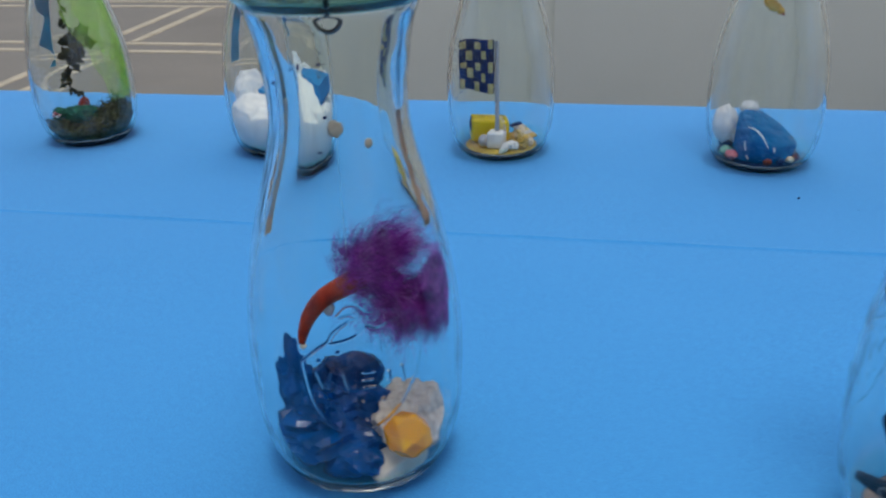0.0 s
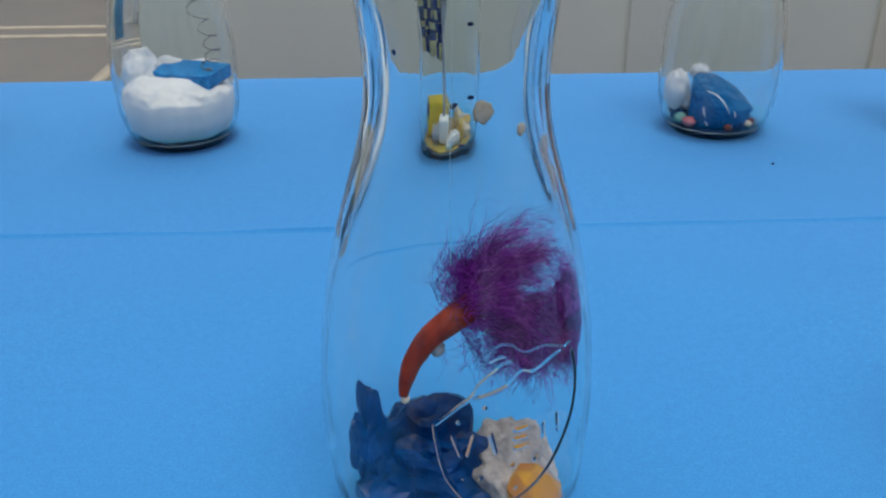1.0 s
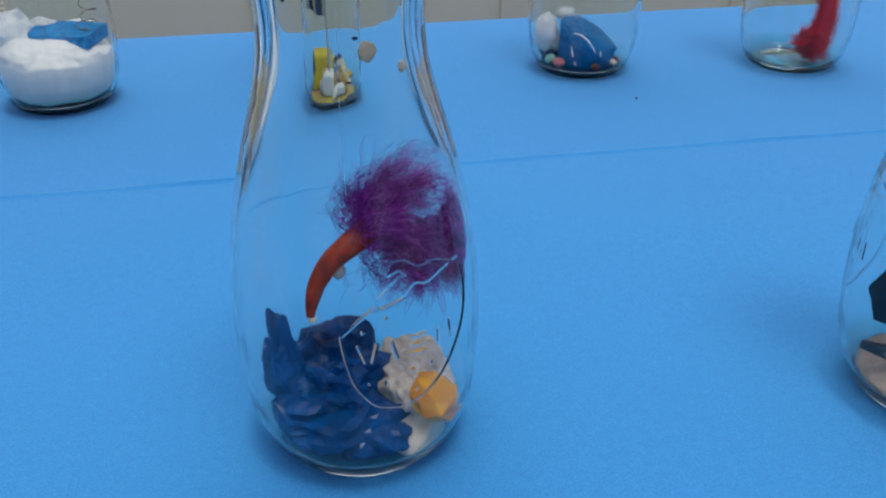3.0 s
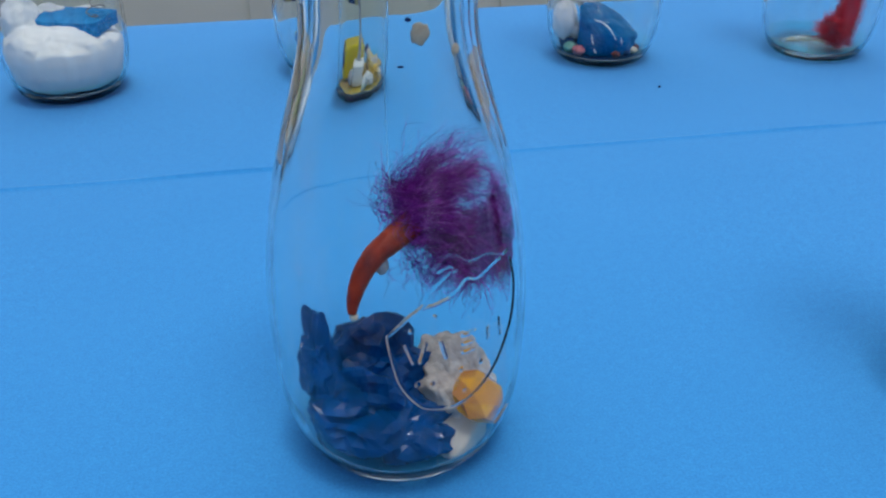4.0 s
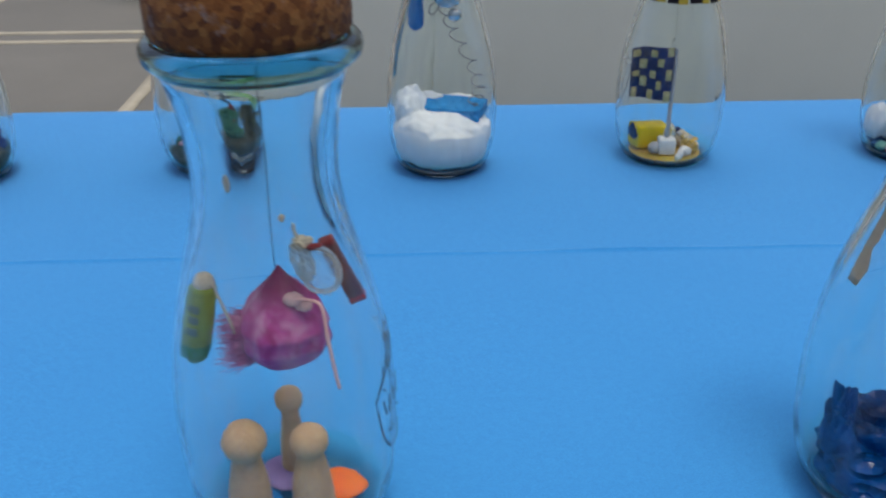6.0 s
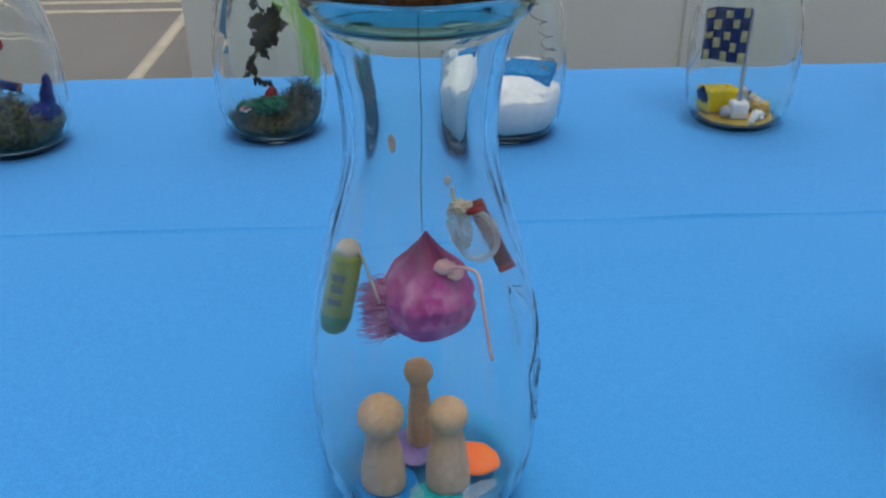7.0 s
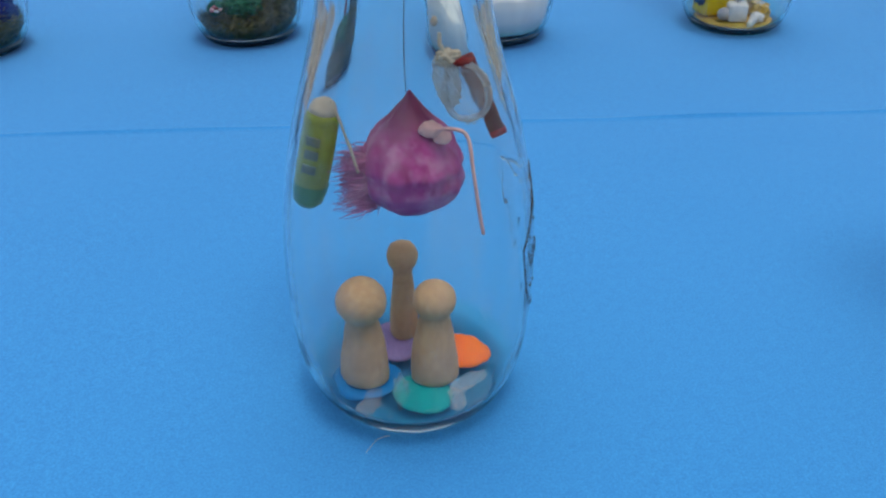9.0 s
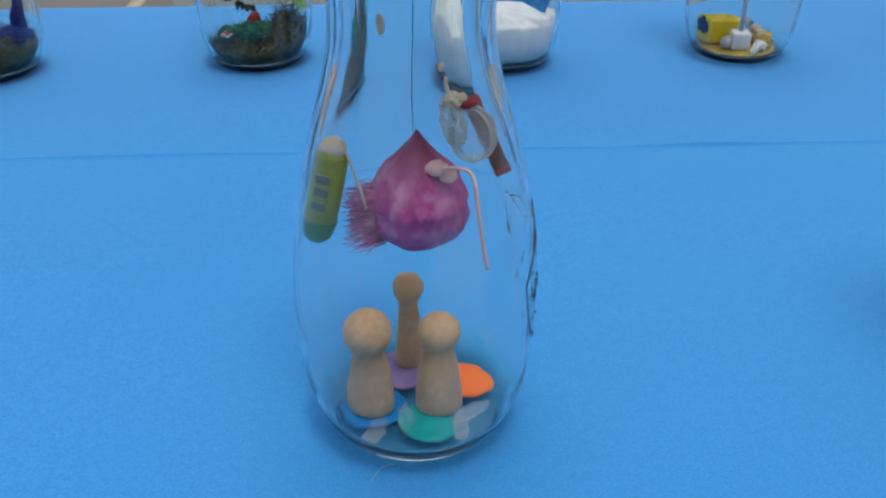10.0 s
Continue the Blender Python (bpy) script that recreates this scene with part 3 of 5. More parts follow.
FROSTED = clear_material("frosted_plastic", (0.90, 0.89, 0.85), 1.2, 0.45)
FROSTED.node_tree.nodes["Principled BSDF"].inputs["Transmission Weight"].default_value = 0.85
FRAY = coloured("pink_fray", (0.55, 0.10, 0.32), (0.72, 0.30, 0.50), 160.0, 0.6, 0.1)


def film_material():
    """Thin clear film: mostly see-through, with a whitish sheen."""
    n = Nodes("clear_film")
    n.set(Roughness=0.2, IOR=1.3, Transmission_Weight=0.75, Alpha=0.38)
    n.bsdf.inputs["Base Color"].default_value = (0.93, 0.93, 0.91, 1)
    n.bump(n.noise(420.0, 3.0), 0.5, 0.001)
    return n.mat


FILM = film_material()


def petal_material():
    n = Nodes("magenta_skin")
    streaks = n.noise(1.0, 5.0, 0.65, (260.0, 260.0, 80.0))
    soft = n.noise(95.0, 4.0)
    c = n.ramp(streaks, [(0.25, (0.26, 0.010, 0.12)), (0.55, (0.46, 0.045, 0.25)), (0.8, (0.60, 0.17, 0.40))])
    c = n.mix(n.ramp(soft, [(0.48, (0, 0, 0)), (0.68, (0.7, 0.7, 0.7))]), c, (0.70, 0.36, 0.54))
    height = n.add("ShaderNodeSeparateXYZ")
    n.link(n.coord, height.inputs[0])
    tip = n.add("ShaderNodeMapRange", **{"From Min": 0.0985, "From Max": 0.1060})
    n.link(height.outputs["Z"], tip.inputs["Value"])
    c = n.mix(tip.outputs["Result"], c, (0.24, 0.008, 0.085))   # maroon towards the twisted end
    low = n.add("ShaderNodeMapRange", **{"From Min": 0.0835, "From Max": 0.0815, "To Min": 0.0, "To Max": 0.55})
    n.link(height.outputs["Z"], low.inputs["Value"])
    c = n.mix(low.outputs["Result"], c, (0.20, 0.03, 0.22))   # and violet towards the round end
    n.link(c, n.bsdf.inputs["Base Color"])
    n.set(Roughness=0.5, Subsurface_Weight=0.15, Subsurface_Radius=(0.004, 0.002, 0.002))
    n.bump(streaks, 0.25, 0.0006)
    return n.mat


PETAL = petal_material()


# ---- kinds of things ----
def screw_ring(spot, x, y):
    t = thing("screw_ring", inside(spot, x, y), "small grey metal screw ring in the cork", "hook")
    r = 0.0046
    part("ring", tubes([[((r * math.cos(a), 0, 0.1782 + r * math.sin(a)), 0.0009) for a in [2 * math.pi * k / 28 for k in range(29)]]], 6), WIRE, t)
    part("shank", lathe([(0.0, 0.1826), (0.0010, 0.1826), (0.0010, 0.1912), (0.0, 0.1912)], 10), WIRE, t)


def hooked_thread(spot, x, y, z_low, nylon=False, ring=True):
    """A screw ring in the cork, and the thread that hangs from it."""
    if ring:
        screw_ring(spot, x, y)
    pts = curve([(0, 0, 0.1738 if ring else 0.1910), (0.0004, 0, 0.150), (-0.0002, 0, (z_low + 0.15) / 2), (0, 0, z_low)], 16)
    tagged(part("thread", tubes([[(p, 0.00009 if nylon else 0.00020) for p in pts]], 4), ACRYLIC if nylon else THREAD, at=inside(spot, x, y)), "thin clear nylon thread hanging from the cork" if nylon else "thin dark thread hanging from the cork", "thread")


def fibre_tuft(centre, size, count, length, thick, droop=0.5, swirl=1.0, seed=1, room=0.0355):
    """Fine strands that spring out of a core and bend over."""
    r = random.Random(seed)
    strands = []
    for _ in range(count):
        d = Vector((r.gauss(0, 1), r.gauss(0, 1), r.gauss(0, 1))).normalized()
        p = Vector(centre) + Vector((d.x * size[0], d.y * size[1], d.z * size[2])) * r.uniform(0.1, 0.8)
        way = (d * 0.35 + noise.noise_vector(p * 110) * swirl * 2.0 + Vector((r.uniform(-1, 1), r.uniform(-1, 1), r.uniform(-1, 1))) * 0.25).normalized()
        step = length * r.uniform(0.4, 1.0) / 7
        s = []
        for k in range(8):
            q = p.copy()
            h = math.hypot(q.x, q.y)
            lim = min(room, wall_radius(q.z) - 0.0042)
            if h > lim:
                q.x, q.y = q.x * lim / h, q.y * lim / h
            q.z = max(q.z, BASE_Z + 0.001)
            s.append((q, thick * (1 - 0.09 * k)))
            p = q + way * step
            curl = noise.noise_vector(p * 150 + Vector((seed, 0, 0))) * 1.2
            way = (way + curl + Vector((0, 0, -droop * 0.25))).normalized()
        strands.append(s)
    return tubes(strands, 3)


def combed(count, root, spread, angle, fan, length, bend, seed, thick=0.00008, room=0.0362, gap=(0.0235, 0.0893, 0.0050)):
    """Long fine strands combed one way: angle in degrees up from the bottle's x, bend by how much they fall over."""
    r = random.Random(seed)
    strands = []
    for _ in range(count):
        p = Vector(root) + Vector((r.gauss(0, 0.5) * spread[0], r.gauss(0, 0.5) * spread[1], r.gauss(0, 0.5) * spread[2]))
        a, turn = angle + r.gauss(0, 0.6) * fan, bend * r.uniform(0.5, 1.2)
        side = r.gauss(0, 0.35)
        step = length * r.uniform(0.45, 1.05) / 8
        s = []
        for k in range(9):
            q = p.copy()
            h, lim = math.hypot(q.x, q.y), min(room, wall_radius(q.z) - 0.0034)
            if h > lim:
                q.x, q.y = q.x * lim / h, q.y * lim / h
            s.append((q, thick * (1 - 0.08 * k)))
            b = radians(a - turn * k / 8)
            way = Vector((math.cos(b), side, math.sin(b))) + noise.noise_vector(q * 170 + Vector((seed, 0, 0))) * 1.5 + Vector((r.gauss(0, 0.25), r.gauss(0, 0.25), r.gauss(0, 0.25)))
            p = q + way.normalized() * step
        # strands are left out along a tunnel slanted to open towards the camera
        if r.random() < 0.38 or all(math.hypot(q.x - gap[0], q.z + 0.42 * q.y - gap[1]) > gap[2] for q, _ in s):
            strands.append(s)
    return tubes(strands, 3)


def spine_fibres(spine, count, reach, thick, seed=2, room=0.036, lean=0.0):
    """Short strands standing out all round a line."""
    r = random.Random(seed)
    strands = []
    for _ in range(count):
        f = r.random() * (len(spine) - 1)
        i = min(int(f), len(spine) - 2)
        p = spine[i].lerp(spine[i + 1], f - i)
        along = (spine[i + 1] - spine[i]).normalized()
        d = Vector((r.gauss(0, 1), r.gauss(0, 1), r.gauss(0, 1)))
        d = (d - along * d.dot(along)).normalized()
        length = reach(f / (len(spine) - 1)) * r.uniform(0.55, 1.05)
        s = []
        for k in range(5):
            q = p + d * (length * k / 4) + along * (lean * length * (k / 4) ** 2) + Vector((0, 0, -0.12 * length * (k / 4) ** 2))
            h = math.hypot(q.x, q.y)
            if h > room:
                q.x, q.y = q.x * room / h, q.y * room / h
            q.z = max(q.z, BASE_Z + 0.001)
            s.append((q, thick * (1 - 0.15 * k)))
        strands.append(s)
    return tubes(strands, 3)


def fluffy(bm, centre, seed, share=0.35, reach=0.0016):
    """The lump with short fine hairs all over it."""
    r = random.Random(seed)
    hairs = []
    for v in bm.verts:
        if r.random() < share:
            d = ((v.co - Vector(centre)).normalized() + Vector((r.gauss(0, 0.6), r.gauss(0, 0.6), r.gauss(0, 0.6)))).normalized() * reach * r.uniform(0.4, 1.0)
            hairs.append([(v.co.copy(), 0.00012), (v.co + d * 0.5, 0.0001), (v.co + d + Vector((r.gauss(0, 1), r.gauss(0, 1), r.gauss(0, 1))) * 0.0003, 0.00005)])
    return join(bm, tubes(hairs, 3))


def moss_bed(top, count, seed, room=0.0345, z0=BASE_Z):
    """Curly dry strands heaped on the bottom of a bottle; top gives the heap's height at a place."""
    r = random.Random(seed)
    strands = []
    while len(strands) < count:
        a, d = r.uniform(0, 2 * math.pi), math.sqrt(r.random()) * room
        x, y = d * math.cos(a), d * math.sin(a)
        h = top(x, y)
        z = z0 + 0.0008 + (h - z0) * r.random() ** 0.6
        p = Vector((x, y, z))
        way = Vector((r.gauss(0, 1), r.gauss(0, 1), r.gauss(0.1, 0.5))).normalized()
        thick = r.uniform(0.00016, 0.00040)
        s = []
        for k in range(6):
            lim = min(room, 0.0285 + (p.z - 0.0056) * 0.55 if p.z < 0.017 else room)
            hyp = math.hypot(p.x, p.y)
            if hyp > lim:
                p.x, p.y = p.x * lim / hyp, p.y * lim / hyp
            p.z = max(p.z, z0 + 0.0006)
            s.append((p.copy(), thick * (1 - 0.1 * k)))
            p = p + way * r.uniform(0.0014, 0.0032)
            way = (way + Vector((r.gauss(0, 0.5), r.gauss(0, 0.5), r.gauss(0, 0.4)))).normalized()
        strands.append(s)
    return tubes(strands, 4)


def heap(top, room, z0=BASE_Z, rings=14, seg=40):
    """A solid heap under the strands."""
    bm = bmesh.new()
    rows = []
    for i in range(1, rings + 1):
        d = room * i / rings
        rows.append([bm.verts.new((d * math.cos(2 * math.pi * k / seg), d * math.sin(2 * math.pi * k / seg), z0 + max(0.0006, (top(d * math.cos(2 * math.pi * k / seg), d * math.sin(2 * math.pi * k / seg)) - z0) * (1 - (i / rings) ** 6) - 0.001))) for k in range(seg)])
    mid = bm.verts.new((0, 0, top(0, 0) - 0.001))
    for k in range(seg):
        bm.faces.new((mid, rows[0][k], rows[0][(k + 1) % seg]))
    for a, b in zip(rows, rows[1:]):
        for k in range(seg):
            bm.faces.new((a[k], b[k], b[(k + 1) % seg], a[(k + 1) % seg]))
    low = [bm.verts.new((v.co.x * 0.86, v.co.y * 0.86, z0 + 0.0002)) for v in rows[-1]]
    for k in range(seg):
        bm.faces.new((rows[-1][k], low[k], low[(k + 1) % seg], rows[-1][(k + 1) % seg]))
    bm.faces.new(list(reversed(low)))
    return bm


# ---- bottle with the beak ----
def folded(centre, size, seed, amp=0.5, detail=4, turn=None, room=0.0345, floor_z=BASE_Z + 0.0004):
    """A crumpled sheet: flat uneven planes that meet in sharp creases."""
    r = random.Random(seed)
    folds = [(Vector((r.gauss(0, 1), r.gauss(0, 1), r.gauss(0, 1))).normalized() * f, r.random(), a)
             for f, a in ((0.6, 1.0), (0.9, 0.8), (1.3, 0.75), (1.8, 0.6), (2.4, 0.5), (3.1, 0.36))]
    bm = bmesh.new()
    bmesh.ops.create_icosphere(bm, subdivisions=detail, radius=1.0)
    off = Vector((seed * 3.7, seed * 1.3, 0))
    for v in bm.verts:
        p = v.co.normalized()
        w = p + noise.noise_vector(p * 1.7 + off) * 0.12
        d = sum(a * (abs((w.dot(n) + c) % 1.0 - 0.5) - 0.25) for n, c, a in folds)
        q = p * (1 + amp * d)
        q = Vector((q.x * size[0], q.y * size[1], q.z * size[2]))
        q = (turn.to_3x3() @ q if turn else q) + Vector(centre)
        q.z = max(q.z, floor_z)
        lim = min(room, 0.0275 + (q.z - 0.0056) * 0.8) - 0.0018 * abs((w.x * 7 + w.z * 5) % 1.0 - 0.5)
        h = math.hypot(q.x, q.y)
        if h > lim:
            q.x, q.y = q.x * lim / h, q.y * lim / h
        v.co = q
    return bm


def crumple():
    """Crumpled paper in layers, and a torn flap that stands up."""
    return join(folded((-0.0100, 0.002, 0.0190), (0.0175, 0.0190, 0.0175), 4, 0.62),
                folded((-0.0130, -0.010, 0.0150), (0.0200, 0.0180, 0.0140), 9, 0.75),
                folded((0.0030, -0.0175, 0.0115), (0.0140, 0.0110, 0.0070), 15, 0.7),
                folded((-0.0120, -0.009, 0.0235), (0.0140, 0.0125, 0.0105), 31, 0.75),
                folded((-0.0262, -0.005, 0.0330), (0.0056, 0.0080, 0.0185), 22, 0.85, 4, Matrix.Rotation(radians(-5), 4, "Y")))


tagged(part("crumpled_paper", crumple(), PAPER_BLUE, None, "", False, inside("beak")), "crumpled shiny dark blue tissue paper in a bottle", "paper")
shell = thing("plaster_shell", inside("beak"), "cream plaster shell with a rough hollow back beside the paper", "shell")
part("rough_back", blob((0.0185, 0.004, 0.0150), (0.0150, 0.0200, 0.0130), 0.22, 2.2, 5, 2, Matrix.Rotation(radians(14), 4, "Y"), False, BASE_Z + 0.0003, 0.0335), PLASTER, shell)
part("smooth_lobe", blob((0.0200, -0.0165, 0.0100), (0.0120, 0.0125, 0.0058), 0.05, 1.2, 4, 4, Matrix.Rotation(radians(-10), 4, "Y") @ Matrix.Rotation(radians(16), 4, "X"), False, BASE_Z + 0.0003, 0.0318), LOBE, shell, "smooth cream lobe")


def cut_gem(radius, n=6):
    """A faceted stone: table, crown and pavilion with flat cuts."""
    bm = bmesh.new()
    rings = []
    for r, z, off in ((0.55, 0.42, 0.0), (0.88, 0.22, 0.5), (1.0, 0.0, 0.0), (0.86, -0.26, 0.5), (0.45, -0.62, 0.0)):
        rings.append([bm.verts.new((radius * r * math.cos(2 * math.pi * (k + off) / n), radius * r * math.sin(2 * math.pi * (k + off) / n), radius * z)) for k in range(n)])
    bm.faces.new(rings[0])
    for i, (a, b) in enumerate(zip(rings, rings[1:])):
        for k in range(n):
            j = (k + 1) % n
            if i % 2 == 0:
                bm.faces.new((a[k], b[k], a[j]))
                bm.faces.new((a[j], b[k], b[j]))
            else:
                bm.faces.new((a[k], b[k], b[j]))
                bm.faces.new((a[k], b[j], a[j]))
    bm.faces.new(list(reversed(rings[-1])))
    bmesh.ops.recalc_face_normals(bm, faces=bm.faces)
    bmesh.ops.split_edges(bm, edges=bm.edges[:])
    return bm


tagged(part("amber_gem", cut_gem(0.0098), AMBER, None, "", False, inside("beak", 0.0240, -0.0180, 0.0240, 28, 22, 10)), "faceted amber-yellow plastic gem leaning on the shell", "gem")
tuft = thing("fibre_creature", inside("beak"), "purple tuft of fibres with a curved orange beak, hanging", "ornament")
part("tuft", join(combed(2300, (0.0060, 0.000, 0.0820), (0.0050, 0.0095, 0.0060), 74, 20, 0.038, 118, 11),
                  combed(4400, (0.0215, -0.001, 0.0750), (0.0150, 0.0125, 0.0050), -20, 60, 0.018, 60, 13),
                  combed(900, (0.0050, -0.002, 0.0850), (0.0080, 0.0090, 0.0075), 95, 50, 0.017, 40, 17),
                  combed(700, (0.0315, -0.002, 0.0890), (0.0025, 0.0090, 0.0060), -70, 35, 0.015, 20, 23),
                  combed(420, (0.0190, -0.004, 0.0700), (0.0150, 0.0120, 0.0050), -75, 35, 0.016, 10, 19)), FIBRE_PURPLE, tuft, "fluffy purple fibres")
core = blob((0.0135, 0.002, 0.0785), (0.0065, 0.0065, 0.0060), 0.25, 2.0, 3, 3)
part("core", core, FIBRE_PURPLE, tuft)
spine = curve([(0.0060, -0.004, 0.0838), (-0.0010, -0.010, 0.0815), (-0.0075, -0.0135, 0.0775), (-0.0120, -0.016, 0.0712), (-0.0142, -0.0175, 0.0650), (-0.0150, -0.0185, 0.0605)], 26)
beak = part("beak", tubes([[(p, 0.0043 * (1 - (k / 26) ** 1.5 * 0.70)) for k, p in enumerate(spine)]], 14), CLAY_ORANGE, tuft, "curved orange-red beak")
part("bead", blob((-0.0145, -0.0185, 0.0594), (0.0014, 0.0014, 0.0014), 0.05, 2, 2), PEARL, beak, "small cream bead at the tip")
part("eye", blob((-0.0052, -0.0130, 0.0738), (0.0022, 0.0022, 0.0030), 0.1, 2, 3), GREY_CLAY, beak, "grey clay blob")
hooked_thread("beak", -0.0015, 0.0, 0.093, True)


def wall_fleck(spot, angle, z, size, material, name, label, out=-0.0028):
    """A small flat spot stuck on the inside of the glass."""
    a = radians(angle)
    r = wall_radius(z) + out - 0.0004
    bm = blob((0, 0, 0), (size[0], 0.0004, size[1]), 0.25, 2.2, 3, angle)
    tagged(part(name, bm, material, at=inside(spot, r * math.sin(a), -r * math.cos(a), z, 0, 0, angle)), label, "stain", "spots on the glass")


for a, z, w, h in ((17, 0.146, 0.0026, 0.0029), (44, 0.140, 0.0014, 0.0017)):
    wall_fleck("beak", a, z, (w, h), CREAM, "glue_spot", "dried cream glue spot on the glass")
for a, z, w, h in ((-9, 0.167, 0.0007, 0.0020), (-16, 0.166, 0.0006, 0.0012), (8, 0.168, 0.0012, 0.0008), (9, 0.150, 0.0012, 0.0009), (3, 0.138, 0.0014, 0.0005), (-40, 0.160, 0.0009, 0.0012)):
    wall_fleck("beak", a, z, (w * 0.62, h * 0.62), NAVY, "paint_fleck", "tiny dark blue paint fleck on the glass")


# ---- bottle with the pegs ----
def peg_figure(x, y, turn, head, body, high):
    prof = [(r * body, z) for r, z in ((0.0, 0.0), (0.0074, 0.0), (0.0082, 0.0008), (0.0083, 0.0030), (0.0080, 0.0080), (0.0072, 0.0150), (0.0062, 0.0205), (0.0055, 0.0245), (0.0052, 0.0262))]
    prof += [(0.0080 * head * math.cos(a), 0.0330 + 0.0080 * head * math.sin(a)) for a in [radians(-48 + 138 * k / 16) for k in range(16)]] + [(0.0, 0.0330 + 0.0080 * head)]
    bm = lathe([(r, z * high) for r, z in prof], 40)
    ob = part("wooden_peg", bm, PEG_WOOD, at=inside("pegs", x, y, 0.0086, 0, 0, turn))
    return tagged(ob, "plain turned pale wooden game peg with a round head", "peg", "wooden pegs")


peg_figure(-0.0166, -0.0085, 20, 1.07, 1.02, 0.99)
peg_figure(0.0079, -0.0080, 70, 0.92, 1.02, 0.97)
peg_figure(-0.0028, 0.0160, 140, 0.72, 0.66, 1.06)


def flat_pebble(name, spot, at, size, material, label, category, seed, tilt=(0, 0)):
    bm = blob((0, 0, 0), size, 0.10, 1.6, 3, seed)
    return tagged(part(name, bm, material, at=inside(spot, *at, tilt[0], tilt[1], seed * 37)), label, category)


flat_pebble("teal_disc", "pegs", (0.0035, -0.0160, 0.0072), (0.0100, 0.0112, 0.0016), TEAL, "flat teal enamelled disc under the pegs", "disc", 1)
flat_pebble("orange_disc", "pegs", (0.0180, 0.0040, 0.0092), (0.0070, 0.0100, 0.0020), ORANGE, "flat bright orange disc behind the pegs", "disc", 2, (0, -14))
flat_pebble("lilac_disc", "pegs", (-0.0060, 0.0135, 0.0072), (0.0115, 0.0110, 0.0014), LILAC, "flat lilac felt disc under a peg", "disc", 3)
flat_pebble("blue_disc", "pegs", (-0.0165, -0.0070, 0.0070), (0.0125, 0.0125, 0.0013), CLAY_BLUE, "flat blue disc under a peg", "disc", 4)
for k, (x, y, sx, sz) in enumerate(((-0.0040, -0.0205, 0.0020, 0.0055), (0.0195, -0.0125, 0.0055, 0.0024), (-0.0150, -0.0215, 0.0050, 0.0014), (0.0150, -0.0205, 0.0034, 0.0016))):
    ob = tagged(part("film_scrap", blob((0, 0, 0), (sx, 0.0022, sz), 0.7, 2.6, 3, k, None, True), FILM, None, "", False, inside("pegs", x, y, BASE_Z + sz + 0.0012, 10 * k, 0, 30 * k)), "crinkled scrap of clear film on the bottle floor", "scrap", "film scraps")


def petal_balloon():
    t = thing("paper_balloon", inside("pegs"), "streaky magenta paper balloon hanging on a thread", "ornament")
    prof = []
    for k in range(26):
        f = k / 25
        z = 0.0700 + 0.0425 * f
        r = 0.0158 * math.sin(math.pi * min(1, f / 0.74) ** 0.86) if f < 0.42 else 0.0158 * (0.5 + 0.5 * math.cos(math.pi * (f - 0.42) / 0.58)) ** 0.62 + 0.0004
        prof.append((max(r, 0.0004), z))
    bm = lathe([(0.0, 0.0698), *prof, (0.0, 0.1127)], 48)
    for v in bm.verts:
        d = (0.10 + 0.22 * max(0.0, (v.co.z - 0.100) / 0.013)) * noise.fractal(v.co * 110, 1, 2, 3) + 0.03 * math.sin(math.atan2(v.co.y, v.co.x) * 9)
        v.co.x *= 1 + d
        v.co.y *= 1 + d
        v.co.x += 0.0012
    part("skin", bm, PETAL, t)
    tails = []
    r = random.Random(5)
    for k in range(800):
        a = Vector((-0.0105 + r.uniform(-0.002, 0.002), r.uniform(-0.007, 0.004), 0.0845 + r.uniform(-0.009, 0.009)))
        b = a + Vector((-0.0110 * r.uniform(0.10, 1.1), r.uniform(-0.002, 0.002), r.uniform(-0.004, 0.001)))
        tails.append([(a, 0.00022), (a.lerp(b, 0.5) + loose(0.0012), 0.00016), (b + loose(0.0012), 0.00006)])
    part("torn_edge", tubes(tails, 4), FRAY, t, "frayed torn edge")
    for x, z, w, h in ((0.0070, 0.1035, 0.0036, 0.0026), (0.0105, 0.1010, 0.0028, 0.0022)):
        part("wax_drop", blob((x, -0.0090, z), (w, 0.0024, h), 0.2, 2, 3, x * 999), PINK, t, "pale pink wax drop")


petal_balloon()
hooked_thread("pegs", 0.0, 0.0, 0.112, ring=False)


def capsule():
    t = thing("green_capsule", inside("pegs", -0.0275, -0.0050, 0.0945, 0, 14, -15), "lime green tube with a cream cap, stuck inside a bottle", "capsule")
    tube = part("tube", lathe([(0.0, -0.0185), (0.0028, -0.0178), (0.0046, -0.0155), (0.0052, -0.0120), (0.0053, 0.0), (0.0051, 0.0110), (0.0049, 0.0114), (0.0050, 0.0118), (0.0048, 0.0132), (0.0040, 0.0145), (0.0, 0.0145)], 28), GREEN, t)
    part("tip", lathe([(0.0, -0.0190), (0.0030, -0.0182), (0.0048, -0.0158), (0.0055, -0.0120), (0.0055, -0.0095)], 28), GREEN_DARK, tube, "darker green tip")
    part("cap", lathe([(0.0, 0.0144), (0.0039, 0.0144), (0.0038, 0.0160), (0.0031, 0.0176), (0.0018, 0.0186), (0.0, 0.0190)], 24), CREAM, t, "cream cap")
    for z in (0.0065, 0.0020, -0.0030):
        part("print_bar", box((0.0040, 0.0008, 0.0030), (0.0004, -0.0052, z), 0.0003), STAMP, tube, "grey printed bar")


